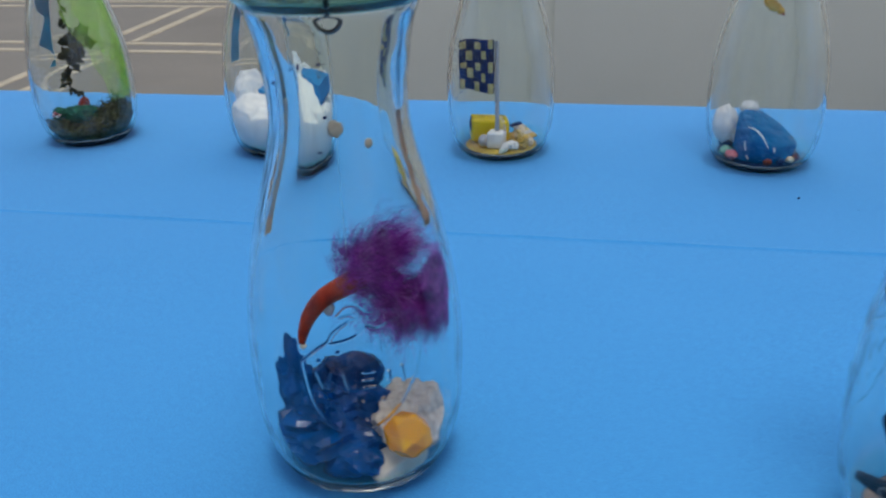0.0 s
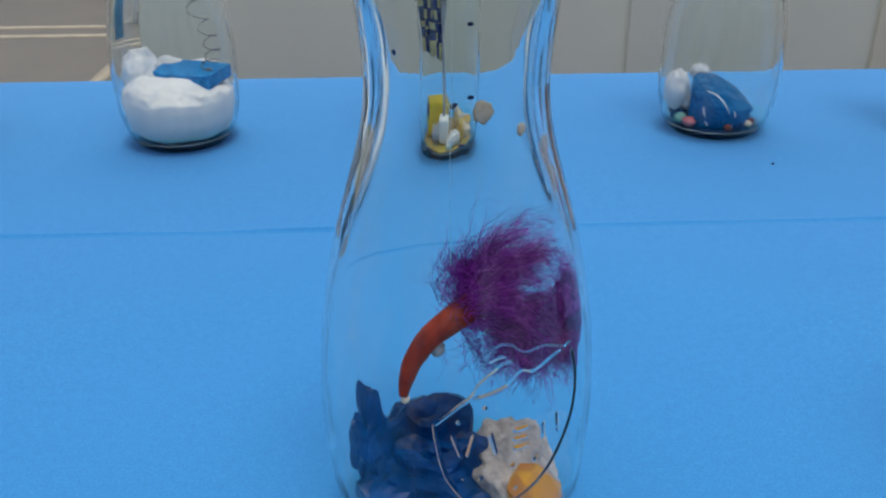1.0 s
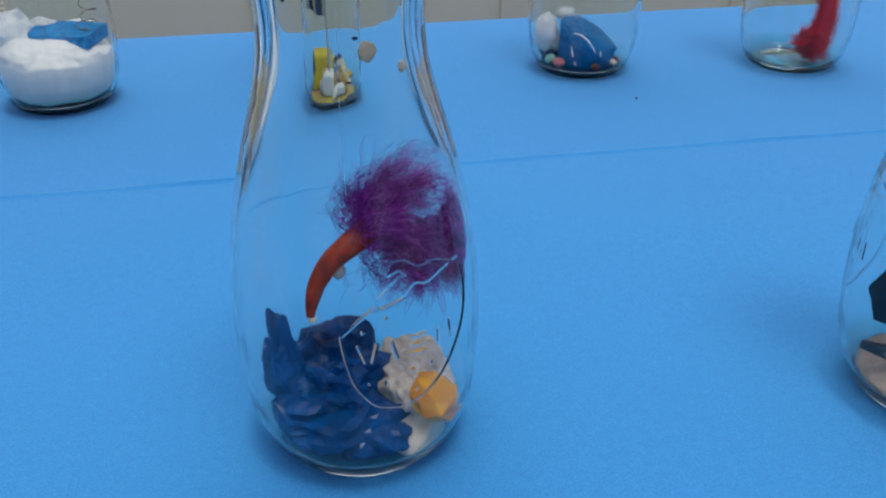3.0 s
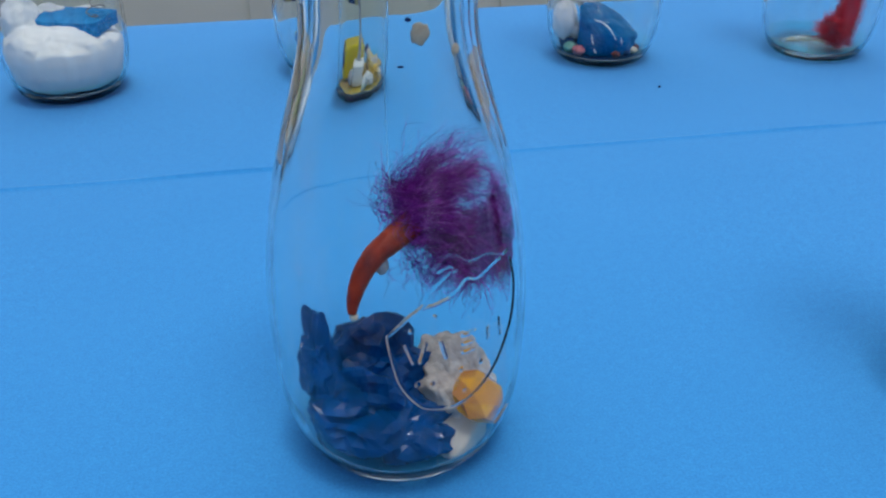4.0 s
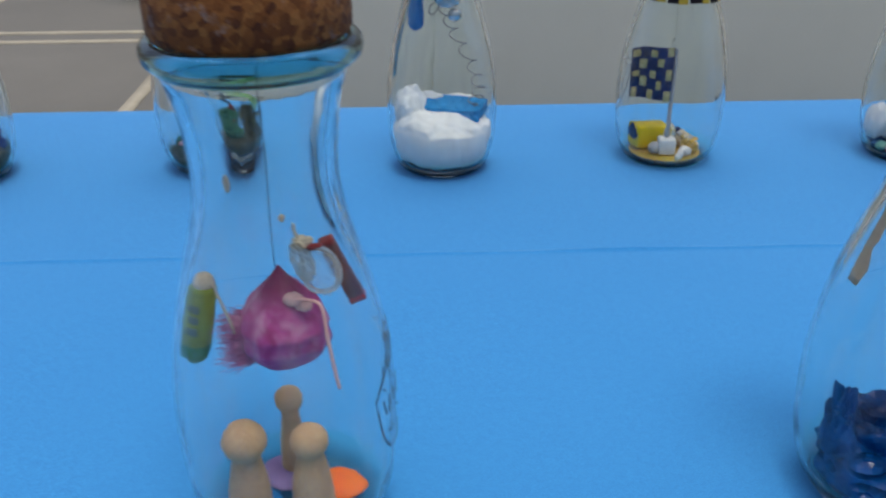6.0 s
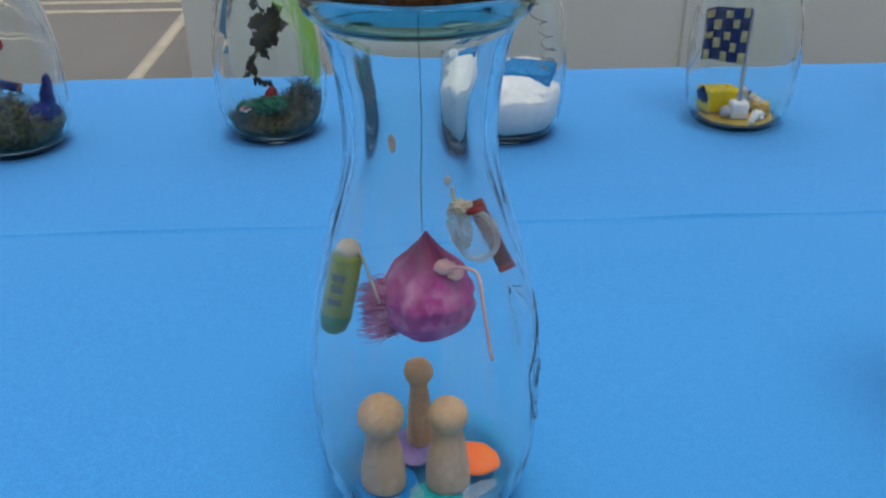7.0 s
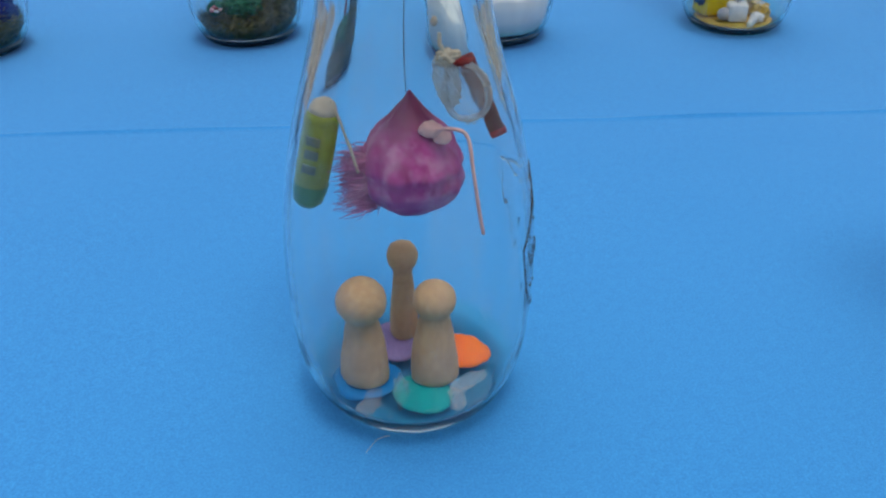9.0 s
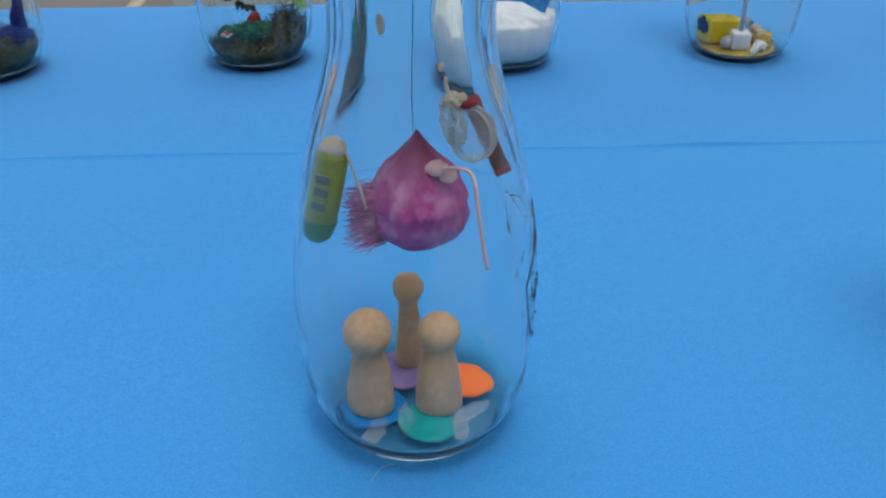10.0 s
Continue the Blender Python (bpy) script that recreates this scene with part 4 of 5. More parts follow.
capsule()
pts = curve([(0.0070, -0.0100, 0.1035), (0.0120, -0.0130, 0.1055), (0.0172, -0.0155, 0.1040), (0.0190, -0.0185, 0.0930), (0.0210, -0.0200, 0.0800), (0.0222, -0.0205, 0.0735)], 24)
tagged(part("pink_cord", tubes([[(p, 0.0006) for p in pts]], 6), PINK, at=inside("pegs")), "thin curved pale pink rubber cord", "cord")
tagged(part("pale_cord", tubes([[(p, 0.0005) for p in curve([(-0.0215, -0.0070, 0.1125), (-0.0190, -0.0080, 0.1050), (-0.0165, -0.0080, 0.0960), (-0.0150, -0.0070, 0.0890)], 16)]], 6), CREAM, at=inside("pegs")), "thin cream cord hanging from the green tube", "cord")
stick = thing("card_stick", inside("pegs", 0.0232, 0.0010, 0.1100, 0, -24, 0), "small maroon stick with a red end stuck inside a bottle", "stick")
bar = part("bar", box((0.0056, 0.0056, 0.0230), (0, 0, 0), 0.0010), MAROON, stick)
for z in (-0.0122, 0.0120):
    part("red_end", box((0.0058, 0.0058, 0.0026), (0, 0, z), 0.0009), RED, bar, "red painted end")
oval = thing("clear_pendant", inside("pegs", 0.0168, -0.0110, 0.1160, 0, -14, 0), "oval clear plastic pendant with cream glue, stuck inside a bottle", "pendant")
rim = [(Vector((0.0058 * math.cos(a) * (1 - 0.12 * math.sin(a)), 0.0008 * math.sin(3 * a), 0.0088 * math.sin(a))), 0.0009) for a in [2 * math.pi * k / 40 for k in range(41)]]
part("rim", tubes([rim], 8), FROSTED, oval, "clear rounded rim")
part("crinkle", blob((0.0, 0.0, 0.0), (0.0052, 0.0012, 0.0082), 0.35, 2.4, 4, 6, None, True), FILM, oval, "crinkled clear film", False)
part("crinkle", blob((-0.0042, -0.0010, 0.0050), (0.0026, 0.0018, 0.0058), 0.6, 2.4, 4, 7, None, True), FROSTED, oval, "crinkled clear film", False)
part("glue", blob((-0.0026, 0, 0.0112), (0.0034, 0.0024, 0.0024), 0.45, 2.4, 4, 7), CREAM, oval, "cream glue")
part("glue_thread", tubes([[(p, 0.0008 - 0.00002 * k) for k, p in enumerate(curve([(-0.0026, 0, 0.0120), (-0.0036, 0, 0.0155), (-0.0030, 0, 0.0190)], 12))]], 6), CREAM, oval, "cream glue")
part("red_fleck", blob((0.0012, -0.0014, 0.0095), (0.0024, 0.0010, 0.0012), 0.4, 2.4, 3, 9), RED, oval, "red fleck")
for a, z, w, h, m in ((20, 0.140, 0.0010, 0.0014, CREAM), (-22, 0.152, 0.0012, 0.0030, CREAM)):
    wall_fleck("pegs", a, z, (w, h), m, "glue_spot", "dried glue spot on the glass")

# ---- bottle with the wadding ----
wad = join(blob((0.000, 0.000, 0.0250), (0.0410, 0.0410, 0.0240), 0.07, 3.0, 5, 1, None, False, BASE_Z + 0.0004, 0.0374),
           blob((-0.0235, 0.002, 0.0455), (0.0120, 0.0160, 0.0195), 0.20, 2.2, 4, 2, None, False, None, 0.0362),
           blob((-0.0060, 0.018, 0.0420), (0.0210, 0.0140, 0.0120), 0.18, 2.2, 4, 3, None, False, None, 0.0362),
           blob((0.0140, 0.016, 0.0400), (0.0190, 0.0150, 0.0120), 0.18, 2.2, 4, 4, None, False, None, 0.0362),
           blob((-0.0140, -0.015, 0.0335), (0.0205, 0.0190, 0.0145), 0.16, 2.2, 4, 5, None, False, None, 0.0368),
           blob((0.0160, -0.014, 0.0300), (0.0210, 0.0190, 0.0135), 0.16, 2.2, 4, 6, None, False, None, 0.0368))
for v in wad.verts:
    lim = float(np.interp(v.co.z, (0.0046, 0.0066, 0.011, 0.018, 0.028), (0.0262, 0.0300, 0.0335, 0.0358, 0.0374)))
    h = math.hypot(v.co.x, v.co.y)
    if h > lim:
        v.co.x, v.co.y = v.co.x * lim / h, v.co.y * lim / h
wadding = part("wadding", wad, WADDING, at=inside("cotton"))
fuse = wadding.modifiers.new("fuse", "REMESH")
fuse.mode, fuse.voxel_size, fuse.use_smooth_shade = "VOXEL", 0.0008, True
soften = wadding.modifiers.new("soften", "SMOOTH")
soften.factor, soften.iterations = 0.5, 9
tagged(wadding, "soft white cotton wadding filling half a bottle", "wadding")


def sponge():
    bm = box((0.0465, 0.0290, 0.0092), (0, 0, 0), 0.0012)
    bmesh.ops.subdivide_edges(bm, edges=bm.edges[:], cuts=3, use_grid_fill=True)
    for v in bm.verts:
        v.co += noise.noise_vector(v.co * 220) * 0.0011
    ob = part("sponge", bm, SPONGE, at=inside("cotton", 0.0095, 0.0000, 0.0468, 4, 0, -24))
    return tagged(ob, "bright blue rectangular sponge lying on the wadding", "sponge")


sponge()


def spring():
    axis = curve([(-0.0015, 0, 0.1320), (0.0025, 0, 0.1180), (0.0125, 0, 0.1000), (0.0240, -0.003, 0.0780), (0.0272, -0.006, 0.0610), (0.0215, -0.012, 0.0512)], 150)
    pts = []
    for k, p in enumerate(axis):
        a = 2 * math.pi * 9.2 * k / 150
        r = 0.0014 + 0.0036 * min(1, k / 55) * (1 if k < 140 else 0.6)
        pts.append((p + Vector((r * math.cos(a), r * math.sin(a), 0.0010 * math.sin(a))), 0.00042))
    return tagged(part("wire_spring", tubes([pts], 5), WIRE, at=inside("cotton")), "thin stretched grey wire spring above the sponge", "spring")


spring()
charm = thing("bell_charm", inside("cotton"), "silver bells and crumpled foil on a wire", "bell")
part("bell", blob((0.0098, 0, 0.1170), (0.0050, 0.0050, 0.0050), 0.02, 2, 3), SILVER, charm)
part("foil", blob((0.0035, 0, 0.1325), (0.0085, 0.0070, 0.0080), 0.45, 2.4, 3, 4, None, True), SILVER, charm, "crumpled silver foil", False)
part("foil_top", blob((0.0015, 0, 0.1480), (0.0080, 0.0075, 0.0090), 0.45, 2.4, 3, 6, None, True), SILVER, charm, "crumpled silver foil", False)
part("wire", tubes([[(p, 0.0004) for p in curve([(0.0095, 0, 0.1215), (0.0060, 0, 0.1280), (-0.0060, 0.001, 0.1250), (-0.0090, 0, 0.1195), (-0.0050, 0, 0.1180), (0.0, 0, 0.1290)], 30)]], 5), WIRE, charm)
part("wire", tubes([[(p, 0.0004) for p in curve([(0.0015, 0, 0.150), (0.0010, 0, 0.168), (0.0, 0, 0.1910)], 10)]], 5), WIRE, charm)
drop = curve([(-0.0150, 0, 0.1910), (-0.0152, 0, 0.1600), (-0.0165, 0, 0.1400), (-0.0180, 0, 0.1240), (-0.0185, 0, 0.1140), (-0.0186, 0, 0.1065)], 20)
tagged(part("clay_drop", tubes([[(p, 0.0046 + (0.0012 * math.sin(math.pi * min(1, max(0, (k - 11) / 9))) if k > 11 else 0) - (0.0008 if k == 19 else 0.0032 if k == 20 else 0)) for k, p in enumerate(drop)]], 16), CLAY_BLUE, at=inside("cotton")), "long bright blue clay drop hanging in a bottle", "ornament")
# a thin maroon disc makes the dark line under the wadding
stain = heap(lambda x, y: BASE_Z + 0.0008, 0.0270, BASE_Z)
tagged(part("dark_floor_disc", stain, MAROON, at=inside("cotton")), "dark thin disc under the wadding", "disc")

# ---- bottle with the flag ----
GOLD = coloured("worn_gold_tape", (0.34, 0.23, 0.03), (0.60, 0.43, 0.05), 160.0, 0.5, 0.2)


def checked_band():
    """Strips of yellow and black tape laid like a chequerboard round the neck."""
    t = thing("checked_band", inside("flag"), "yellow and black checked tape band round the neck", "tape")
    r = random.Random(4)
    n = 22
    zs = [0.1255, 0.1365, 0.1470, 0.1570, 0.1650, 0.1730]
    for row, (za, zb) in enumerate(zip(zs, zs[1:])):
        for k in range(n):
            yellow = (k + row) % 2 == 0 and (row == 0 or r.random() < 0.75)
            a0 = 2 * math.pi * (k + r.uniform(-0.12, 0.12)) / n
            a1 = 2 * math.pi * (k + (0.84 if yellow else 1.14) + r.uniform(-0.12, 0.12)) / n
            lo, hi = za + r.uniform(-0.0006, 0.0006), zb + r.uniform(-0.0006, 0.0006)
            out = 0.0007 if yellow else 0.0004
            bm = bmesh.new()
            grid = []
            for i in range(3):
                z = lo + (hi - lo) * i / 2
                grid.append([[bm.verts.new(((wall_radius(z) + o) * math.sin(a0 + (a1 - a0) * j / 3), -(wall_radius(z) + o) * math.cos(a0 + (a1 - a0) * j / 3), z)) for j in range(4)] for o in (0.0001, out)])
            for i in range(2):
                for j in range(3):
                    bm.faces.new((grid[i][1][j], grid[i][1][j + 1], grid[i + 1][1][j + 1], grid[i + 1][1][j]))
            part("tape_piece", bm, GOLD if yellow else BLACK, t)


checked_band()


FLAG_YELLOW = coloured("faded_yellow_paint", (0.42, 0.33, 0.12), (0.66, 0.54, 0.26), 300.0, 0.7, 0.3)


def flag():
    t = thing("checked_flag", inside("flag"), "small navy and pale yellow checked flag on a stick", "flag")
    cols, rows = 5, 5
    x0, x1, z0, z1 = -0.0305, 0.0006, 0.0490, 0.0905

    def bend(x, z, y):
        f = (x - x0) / (x1 - x0)
        drop = 0.0030 * (1 - f) ** 2
        return Vector((x, y - 0.0110 + 0.0018 * math.sin(f * 4.2), z - drop * (1 if z > 0.07 else -0.2) + 0.0006 * math.sin(f * 7)))

    sheet = box((x1 - x0, 0.0014, z1 - z0), ((x0 + x1) / 2, 0, (z0 + z1) / 2), 0.0004, 1)
    bmesh.ops.subdivide_edges(sheet, edges=sheet.edges[:], cuts=7, use_grid_fill=True)
    for v in sheet.verts:
        v.co = bend(v.co.x, v.co.z, v.co.y)
    sheet = part("sheet", sheet, NAVY, t)
    r = random.Random(9)
    for i in range(cols):
        for j in range(rows):
            if (i + j) % 2:
                continue
            w, h = (x1 - x0) / cols, (z1 - z0) / rows
            cx, cz = x0 + w * (i + 0.5) + r.uniform(-0.0009, 0.0009), z0 + h * (j + 0.5) + r.uniform(-0.0009, 0.0009)
            for side in (-1, 1):
                bm = box((w * r.uniform(0.58, 0.95), 0.0005, h * r.uniform(0.60, 1.0)), (0, 0, 0), 0.0002, 1)
                bmesh.ops.translate(bm, verts=bm.verts, vec=(cx, side * 0.0010, cz))
                for v in bm.verts:
                    v.co = bend(v.co.x, v.co.z, v.co.y)
                part("check", bm, FLAG_YELLOW, sheet)
    part("stick", lathe([(0.0, 0.0140), (0.0020, 0.0140), (0.0016, 0.0300), (0.0014, 0.0888), (0.0, 0.0892)], 12), GREY_CLAY, t, "whitish stick", at=pose(0.0014, -0.0096, 0))
    return t


flag()
tagged(part("white_cube", box((0.0132, 0.0132, 0.0128), (0, 0, 0), 0.0022, 3), CHALK, at=inside("flag", 0.0016, -0.0110, 0.0128, 0, 0, 12)), "small white chalky cube holding the flag stick", "cube")
tagged(part("glue_heap", blob((0.0034, -0.0085, 0.0200), (0.0034, 0.0030, 0.0085), 0.5, 2.4, 4, 3, None, True, BASE_Z + 0.002), FILM, at=inside("flag")), "clear glue round the foot of the stick", "glue")


def yellow_block():
    t = thing("yellow_block", inside("flag", -0.0130, 0.0055, 0.0160, 0, 2, 33), "yellow painted block with one blue rounded end", "block")
    bm = box((0.0300, 0.0190, 0.0185), (0, 0, 0), 0.0024, 3)
    for v in bm.verts:
        v.co.z -= 0.05 * (v.co.x + 0.016) if v.co.z > 0 else 0
    body = part("body", bm, YELLOW, t)
    part("blue_end", blob((-0.0148, 0.0010, 0.0025), (0.0008, 0.0078, 0.0062), 0.35, 2.4, 4, 3), NAVY, body, "blue painted end")
    for x in (-0.006, 0.007):
        part("speck", blob((x, 0.002, 0.0090 - 0.05 * (x + 0.015)), (0.0009, 0.0008, 0.0005), 0.2, 2, 2), MAROON, body, "brown speck")


yellow_block()
wedge = thing("striped_card", inside("flag", 0.0150, 0.0090, 0.0158, 0, 24, -20), "folded card strip painted in grey, yellow and blue", "card")
for k, m in enumerate((NAVY, GREY_CLAY, FLAG_YELLOW, GREY_CLAY, OCHRE)):
    part("stripe", box((0.0042, 0.0120, 0.0016), (-0.0084 + 0.0043 * k, 0.0, 0.0004 * math.sin(k * 2.0)), 0.0004, 1), m, wedge)
tagged(part("grey_ball", blob((0, 0, 0), (0.0046, 0.0046, 0.0046), 0.06, 2, 3), GREY_CLAY, at=inside("flag", -0.0075, -0.0150, 0.0115)), "small grey clay ball beside the block", "ball")
bed = heap(lambda x, y: BASE_Z + 0.0022 + 0.0010 * noise.noise((x * 160, y * 160, 1)), 0.0285)
tagged(part("painted_floor", bed, OCHRE, at=inside("flag")), "wavy ochre painted disc on the bottle floor", "disc")
for k, (x, y, s, m) in enumerate(((0.0160, -0.0130, 0.0040, CHALK), (0.0210, -0.0060, 0.0036, OCHRE), (0.0125, -0.0200, 0.0028, CHALK), (0.0165, 0.0040, 0.0042, PALE_YELLOW), (0.0220, 0.0040, 0.0032, CREAM), (-0.0040, -0.0110, 0.0026, CLAY_ORANGE), (0.0125, 0.0100, 0.0062, CREAM))):
    tagged(part("shell_bit", blob((0, 0, 0), (s, s * 0.8, s * (0.8 + 0.5 * (k % 3))), 0.4, 2.4, 3, k, None, True), m, None, "", False, inside("flag", x, y, BASE_Z + 0.0026 + s * 0.75, 15 * k, 20 * k, 50 * k)), "broken cream shell piece on the bottle floor", "shell", "shell pieces")

# ---- bottle with the glossy lump ----
lump = blob((0.0030, -0.006, 0.0180), (0.0225, 0.0205, 0.0225), 0.10, 1.6, 6, 6, Matrix.Rotation(radians(30), 4, "Y"), False, BASE_Z + 0.0016, 0.0300)
for v in lump.verts:
    v.co.x -= 0.40 * max(0.0, v.co.z - 0.024)
    v.co.z -= 0.22 * max(0.0, v.co.x + 0.004) * max(0.0, v.co.z - 0.010) / 0.020
    v.co.x = max(v.co.x, -0.0165 - 0.10 * max(0.0, 0.020 - v.co.z) + 0.0006 * noise.noise(v.co * 200))
# white strips along these lines stand in for highlights on the lump
GLINTS = [[(-0.0065, 0.0325), (0.0000, 0.0308), (0.0055, 0.0265), (0.0105, 0.0190)], [(-0.0070, 0.0225), (-0.0062, 0.0175), (-0.0052, 0.0150)], [(-0.0048, 0.0120), (-0.0030, 0.0085)], [(0.0135, 0.0205), (0.0145, 0.0160)]]
glint_lines = [[Vector((p.x, p.y)) for p in curve([(x, z, 0) for x, z in line], 30)] for line in GLINTS]
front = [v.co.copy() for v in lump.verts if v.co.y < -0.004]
glints = []
for line in glint_lines:
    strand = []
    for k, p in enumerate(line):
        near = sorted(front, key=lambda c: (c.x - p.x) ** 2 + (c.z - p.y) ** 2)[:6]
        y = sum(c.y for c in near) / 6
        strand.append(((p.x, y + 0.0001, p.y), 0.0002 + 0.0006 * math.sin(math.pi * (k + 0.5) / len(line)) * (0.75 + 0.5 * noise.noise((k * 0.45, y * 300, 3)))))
    glints.append(strand)
lump_thing = thing("glazed_lump", inside("heart"), "glossy deep blue glazed clay lump with painted white highlights", "ornament")
part("body", lump, GLAZE_BLUE, lump_thing)
for strand in glints:
    part("glint", tubes([strand], 8), GLINT_WHITE, lump_thing, "white strip painted as a highlight")
for x, y, z, sx, sy, sz, k in ((-0.0272, -0.002, 0.0265, 0.0092, 0.0090, 0.0145, 1), (-0.0130, 0.010, 0.0375, 0.0066, 0.0064, 0.0052, 2), (-0.0190, -0.001, 0.0185, 0.0062, 0.0060, 0.0062, 3)):
    tagged(part("wadding_ball", fluffy(blob((x, y, z), (sx, sy, sz), 0.09, 1.7, 5, k, None, False, None, 0.0356), (x, y, z), k), WADDING, at=inside("heart")), "small white cotton wadding ball beside the blue lump", "wadding", "wadding balls")
tagged(part("navy_floor", heap(lambda x, y: BASE_Z + 0.0020, 0.0296), NAVY, at=inside("heart")), "dark blue card disc on the bottle floor", "disc")
r = random.Random(21)
for k, (a, d, s, m) in enumerate(((-0.98, 0.0262, 0.0044, MINT), (-0.62, 0.0268, 0.0042, ROSE), (-1.25, 0.0272, 0.0030, NAVY), (0.40, 0.0276, 0.0030, MAROON), (0.75, 0.0272, 0.0026, NAVY), (1.05, 0.0270, 0.0030, CREAM), (1.35, 0.0262, 0.0028, MAROON), (-1.6, 0.0265, 0.0034, CREAM), (2.4, 0.0250, 0.0034, ROSE), (-2.4, 0.0250, 0.0032, MINT))):
    tagged(part("bead", blob((0, 0, 0), (s, s, s * 0.85), 0.30, 2.2, 3, k), m, at=inside("heart", d * math.sin(a), -d * math.cos(a), BASE_Z + 0.0024 + s * 0.7)), "tiny coloured bead on the bottle floor", "bead", "coloured beads")
tagged(part("support_wad", blob((-0.024, 0.0, 0.0120), (0.0070, 0.0070, 0.0050), 0.2, 2, 3, 3, None, False, BASE_Z + 0.002, 0.0330), NAVY, at=inside("heart")), "dark blue felt scrap under the wadding", "felt")
duck = thing("yellow_duck", inside("heart", -0.0030, -0.001, 0.1155, 0, 28, -10), "tiny yellow clay duck hanging by a thread", "ornament")
part("body", blob((0, 0, 0), (0.0070, 0.0042, 0.0036), 0.15, 2, 3, 1), DUCK, duck)
part("head", blob((0.0068, 0, -0.0004), (0.0026, 0.0026, 0.0026), 0.05, 2, 3, 2), DUCK, duck)
part("beak", blob((0.0094, 0, -0.0010), (0.0016, 0.0012, 0.0008), 0.05, 2, 2, 3), CLAY_ORANGE, duck, "orange beak")
part("tail", blob((-0.0075, 0, 0.0010), (0.0028, 0.0022, 0.0016), 0.2, 2, 2, 4), CLAY_ORANGE, duck, "orange tail")
hooked_thread("heart", -0.0030, -0.001, 0.1187)

# ---- bottle with the red strand ----
spine = curve([(0.0160, 0.0, 0.0680), (0.0185, 0.0, 0.0540), (0.0200, -0.001, 0.0400), (0.0190, -0.002, 0.0290), (0.0165, -0.004, 0.0200), (0.0145, -0.006, 0.0100)], 40)
boa = thing("feather_strand", inside("boa"), "bright red fluffy feather strand standing in a bottle", "feather")
part("plume", join(spine_fibres(spine, 6500, lambda f: 0.0088 + 0.0040 * f, 0.00012, 5, 0.0345, 0.10), fibre_tuft((0.0130, -0.007, 0.0185), (0.0130, 0.0115, 0.0135), 4200, 0.0105, 0.00012, 0.2, 0.4, 19, 0.0340)), FIBRE_RED, boa, "red fluff")
part("quill", tubes([[(p, 0.0050 + 0.0035 * k / 40 if 3 < k else 0.0035) for k, p in enumerate(spine)]], 10), FIBRE_RED, boa)
neck = curve([(0.0160, 0, 0.0690), (0.0125, 0, 0.0760), (0.0080, 0, 0.0860), (0.0040, 0, 0.1000), (0.0010, 0, 0.1400), (0.0, 0, 0.1910)], 20)
part("stalk", tubes([[(p, 0.0034 if k < 8 else 0.0012) for k, p in enumerate(neck)]], 10), FIBRE_YELLOW, boa, "yellow stalk")
curl = curve([(-0.0100, 0, 0.0860), (-0.0180, 0, 0.0810), (-0.0215, 0, 0.0740), (-0.0220, 0, 0.0680), (-0.0195, 0, 0.0635), (-0.0165, 0, 0.0615)], 22)
curl_thing = thing("red_curl", inside("boa"), "thin curved red strip hanging in a bottle", "ornament")
part("strip", tubes([[(p, 0.0020 * (1 - 0.5 * k / 22)) for k, p in enumerate(curl)]], 8), RED, curl_thing)
part("wire", tubes([[(p, 0.0006) for p in curve([(-0.0100, 0, 0.0860), (-0.004, 0, 0.084), (0.001, 0.001, 0.079), (0.004, 0, 0.083), (0.001, 0, 0.11), (0, 0, 0.1910)], 26)]], 5), WIRE, curl_thing)
leafy = curve([(0.0290, 0.004, 0.0860), (0.0310, 0.002, 0.0720), (0.0300, 0.002, 0.0600), (0.0275, 0.002, 0.0520)], 14)
tagged(part("red_feather", tubes([[(p, 0.0024 * math.sin(math.pi * (k + 1) / 16) + 0.0003) for k, p in enumerate(leafy)]], 8), CLAY_ORANGE, at=inside("boa")), "dull red feather against the glass", "feather")


# ---- bottle with the moss and leaves ----
def heap_e(x, y):
    return 0.0125 + 0.0215 * math.exp(-(((x - 0.024) / 0.014) ** 2 + ((y - 0.006) / 0.024) ** 2)) + 0.0065 * noise.noise((x * 130, y * 130, 5))


tagged(part("moss", moss_bed(heap_e, 3600, 31, 0.0358), MOSS_A, at=inside("moss")), "dry brown-green moss heaped on the bottle floor", "moss", kind="stuff")
tagged(part("dark_moss", join(heap(lambda x, y: heap_e(x, y) - 0.005, 0.0270), moss_bed(lambda x, y: heap_e(x, y) + 0.0015, 1500, 33, 0.0355)), MOSS_B, at=inside("moss")), "dark green moss strands on the heap", "moss", kind="stuff")
egg = thing("green_creature", inside("moss"), "dark green felted creature lying on the moss", "ornament")
part("body", blob((-0.0040, -0.0075, 0.0230), (0.0150, 0.0110, 0.0080), 0.22, 2.4, 5, 2, None, False, None, 0.0350), EGG, egg)
part("head", blob((-0.0205, -0.0100, 0.0242), (0.0068, 0.0062, 0.0062), 0.08, 2, 3, 3), EGG, egg)
r = random.Random(8)
for k in range(8):
    part("petal", blob((-0.0195 + r.uniform(-0.0042, 0.0042), -0.0160, 0.0250 + r.uniform(-0.0022, 0.0022)), (r.uniform(0.0010, 0.0022), 0.0006, r.uniform(0.0006, 0.0011)), 0.4, 2.3, 2, k), (ROSE, CHALK, PINK, RED)[k % 4], egg, "pinkish petal")
tagged(part("red_hat", lathe([(0.0044, 0.0), (0.0048, 0.0030), (0.0040, 0.0070), (0.0022, 0.0096), (0.0, 0.0104)], 20), CLAY_ORANGE, at=inside("moss", -0.0030, -0.0030, 0.0272, 0, 24, 0)), "small red clay hat on the green creature", "ornament")


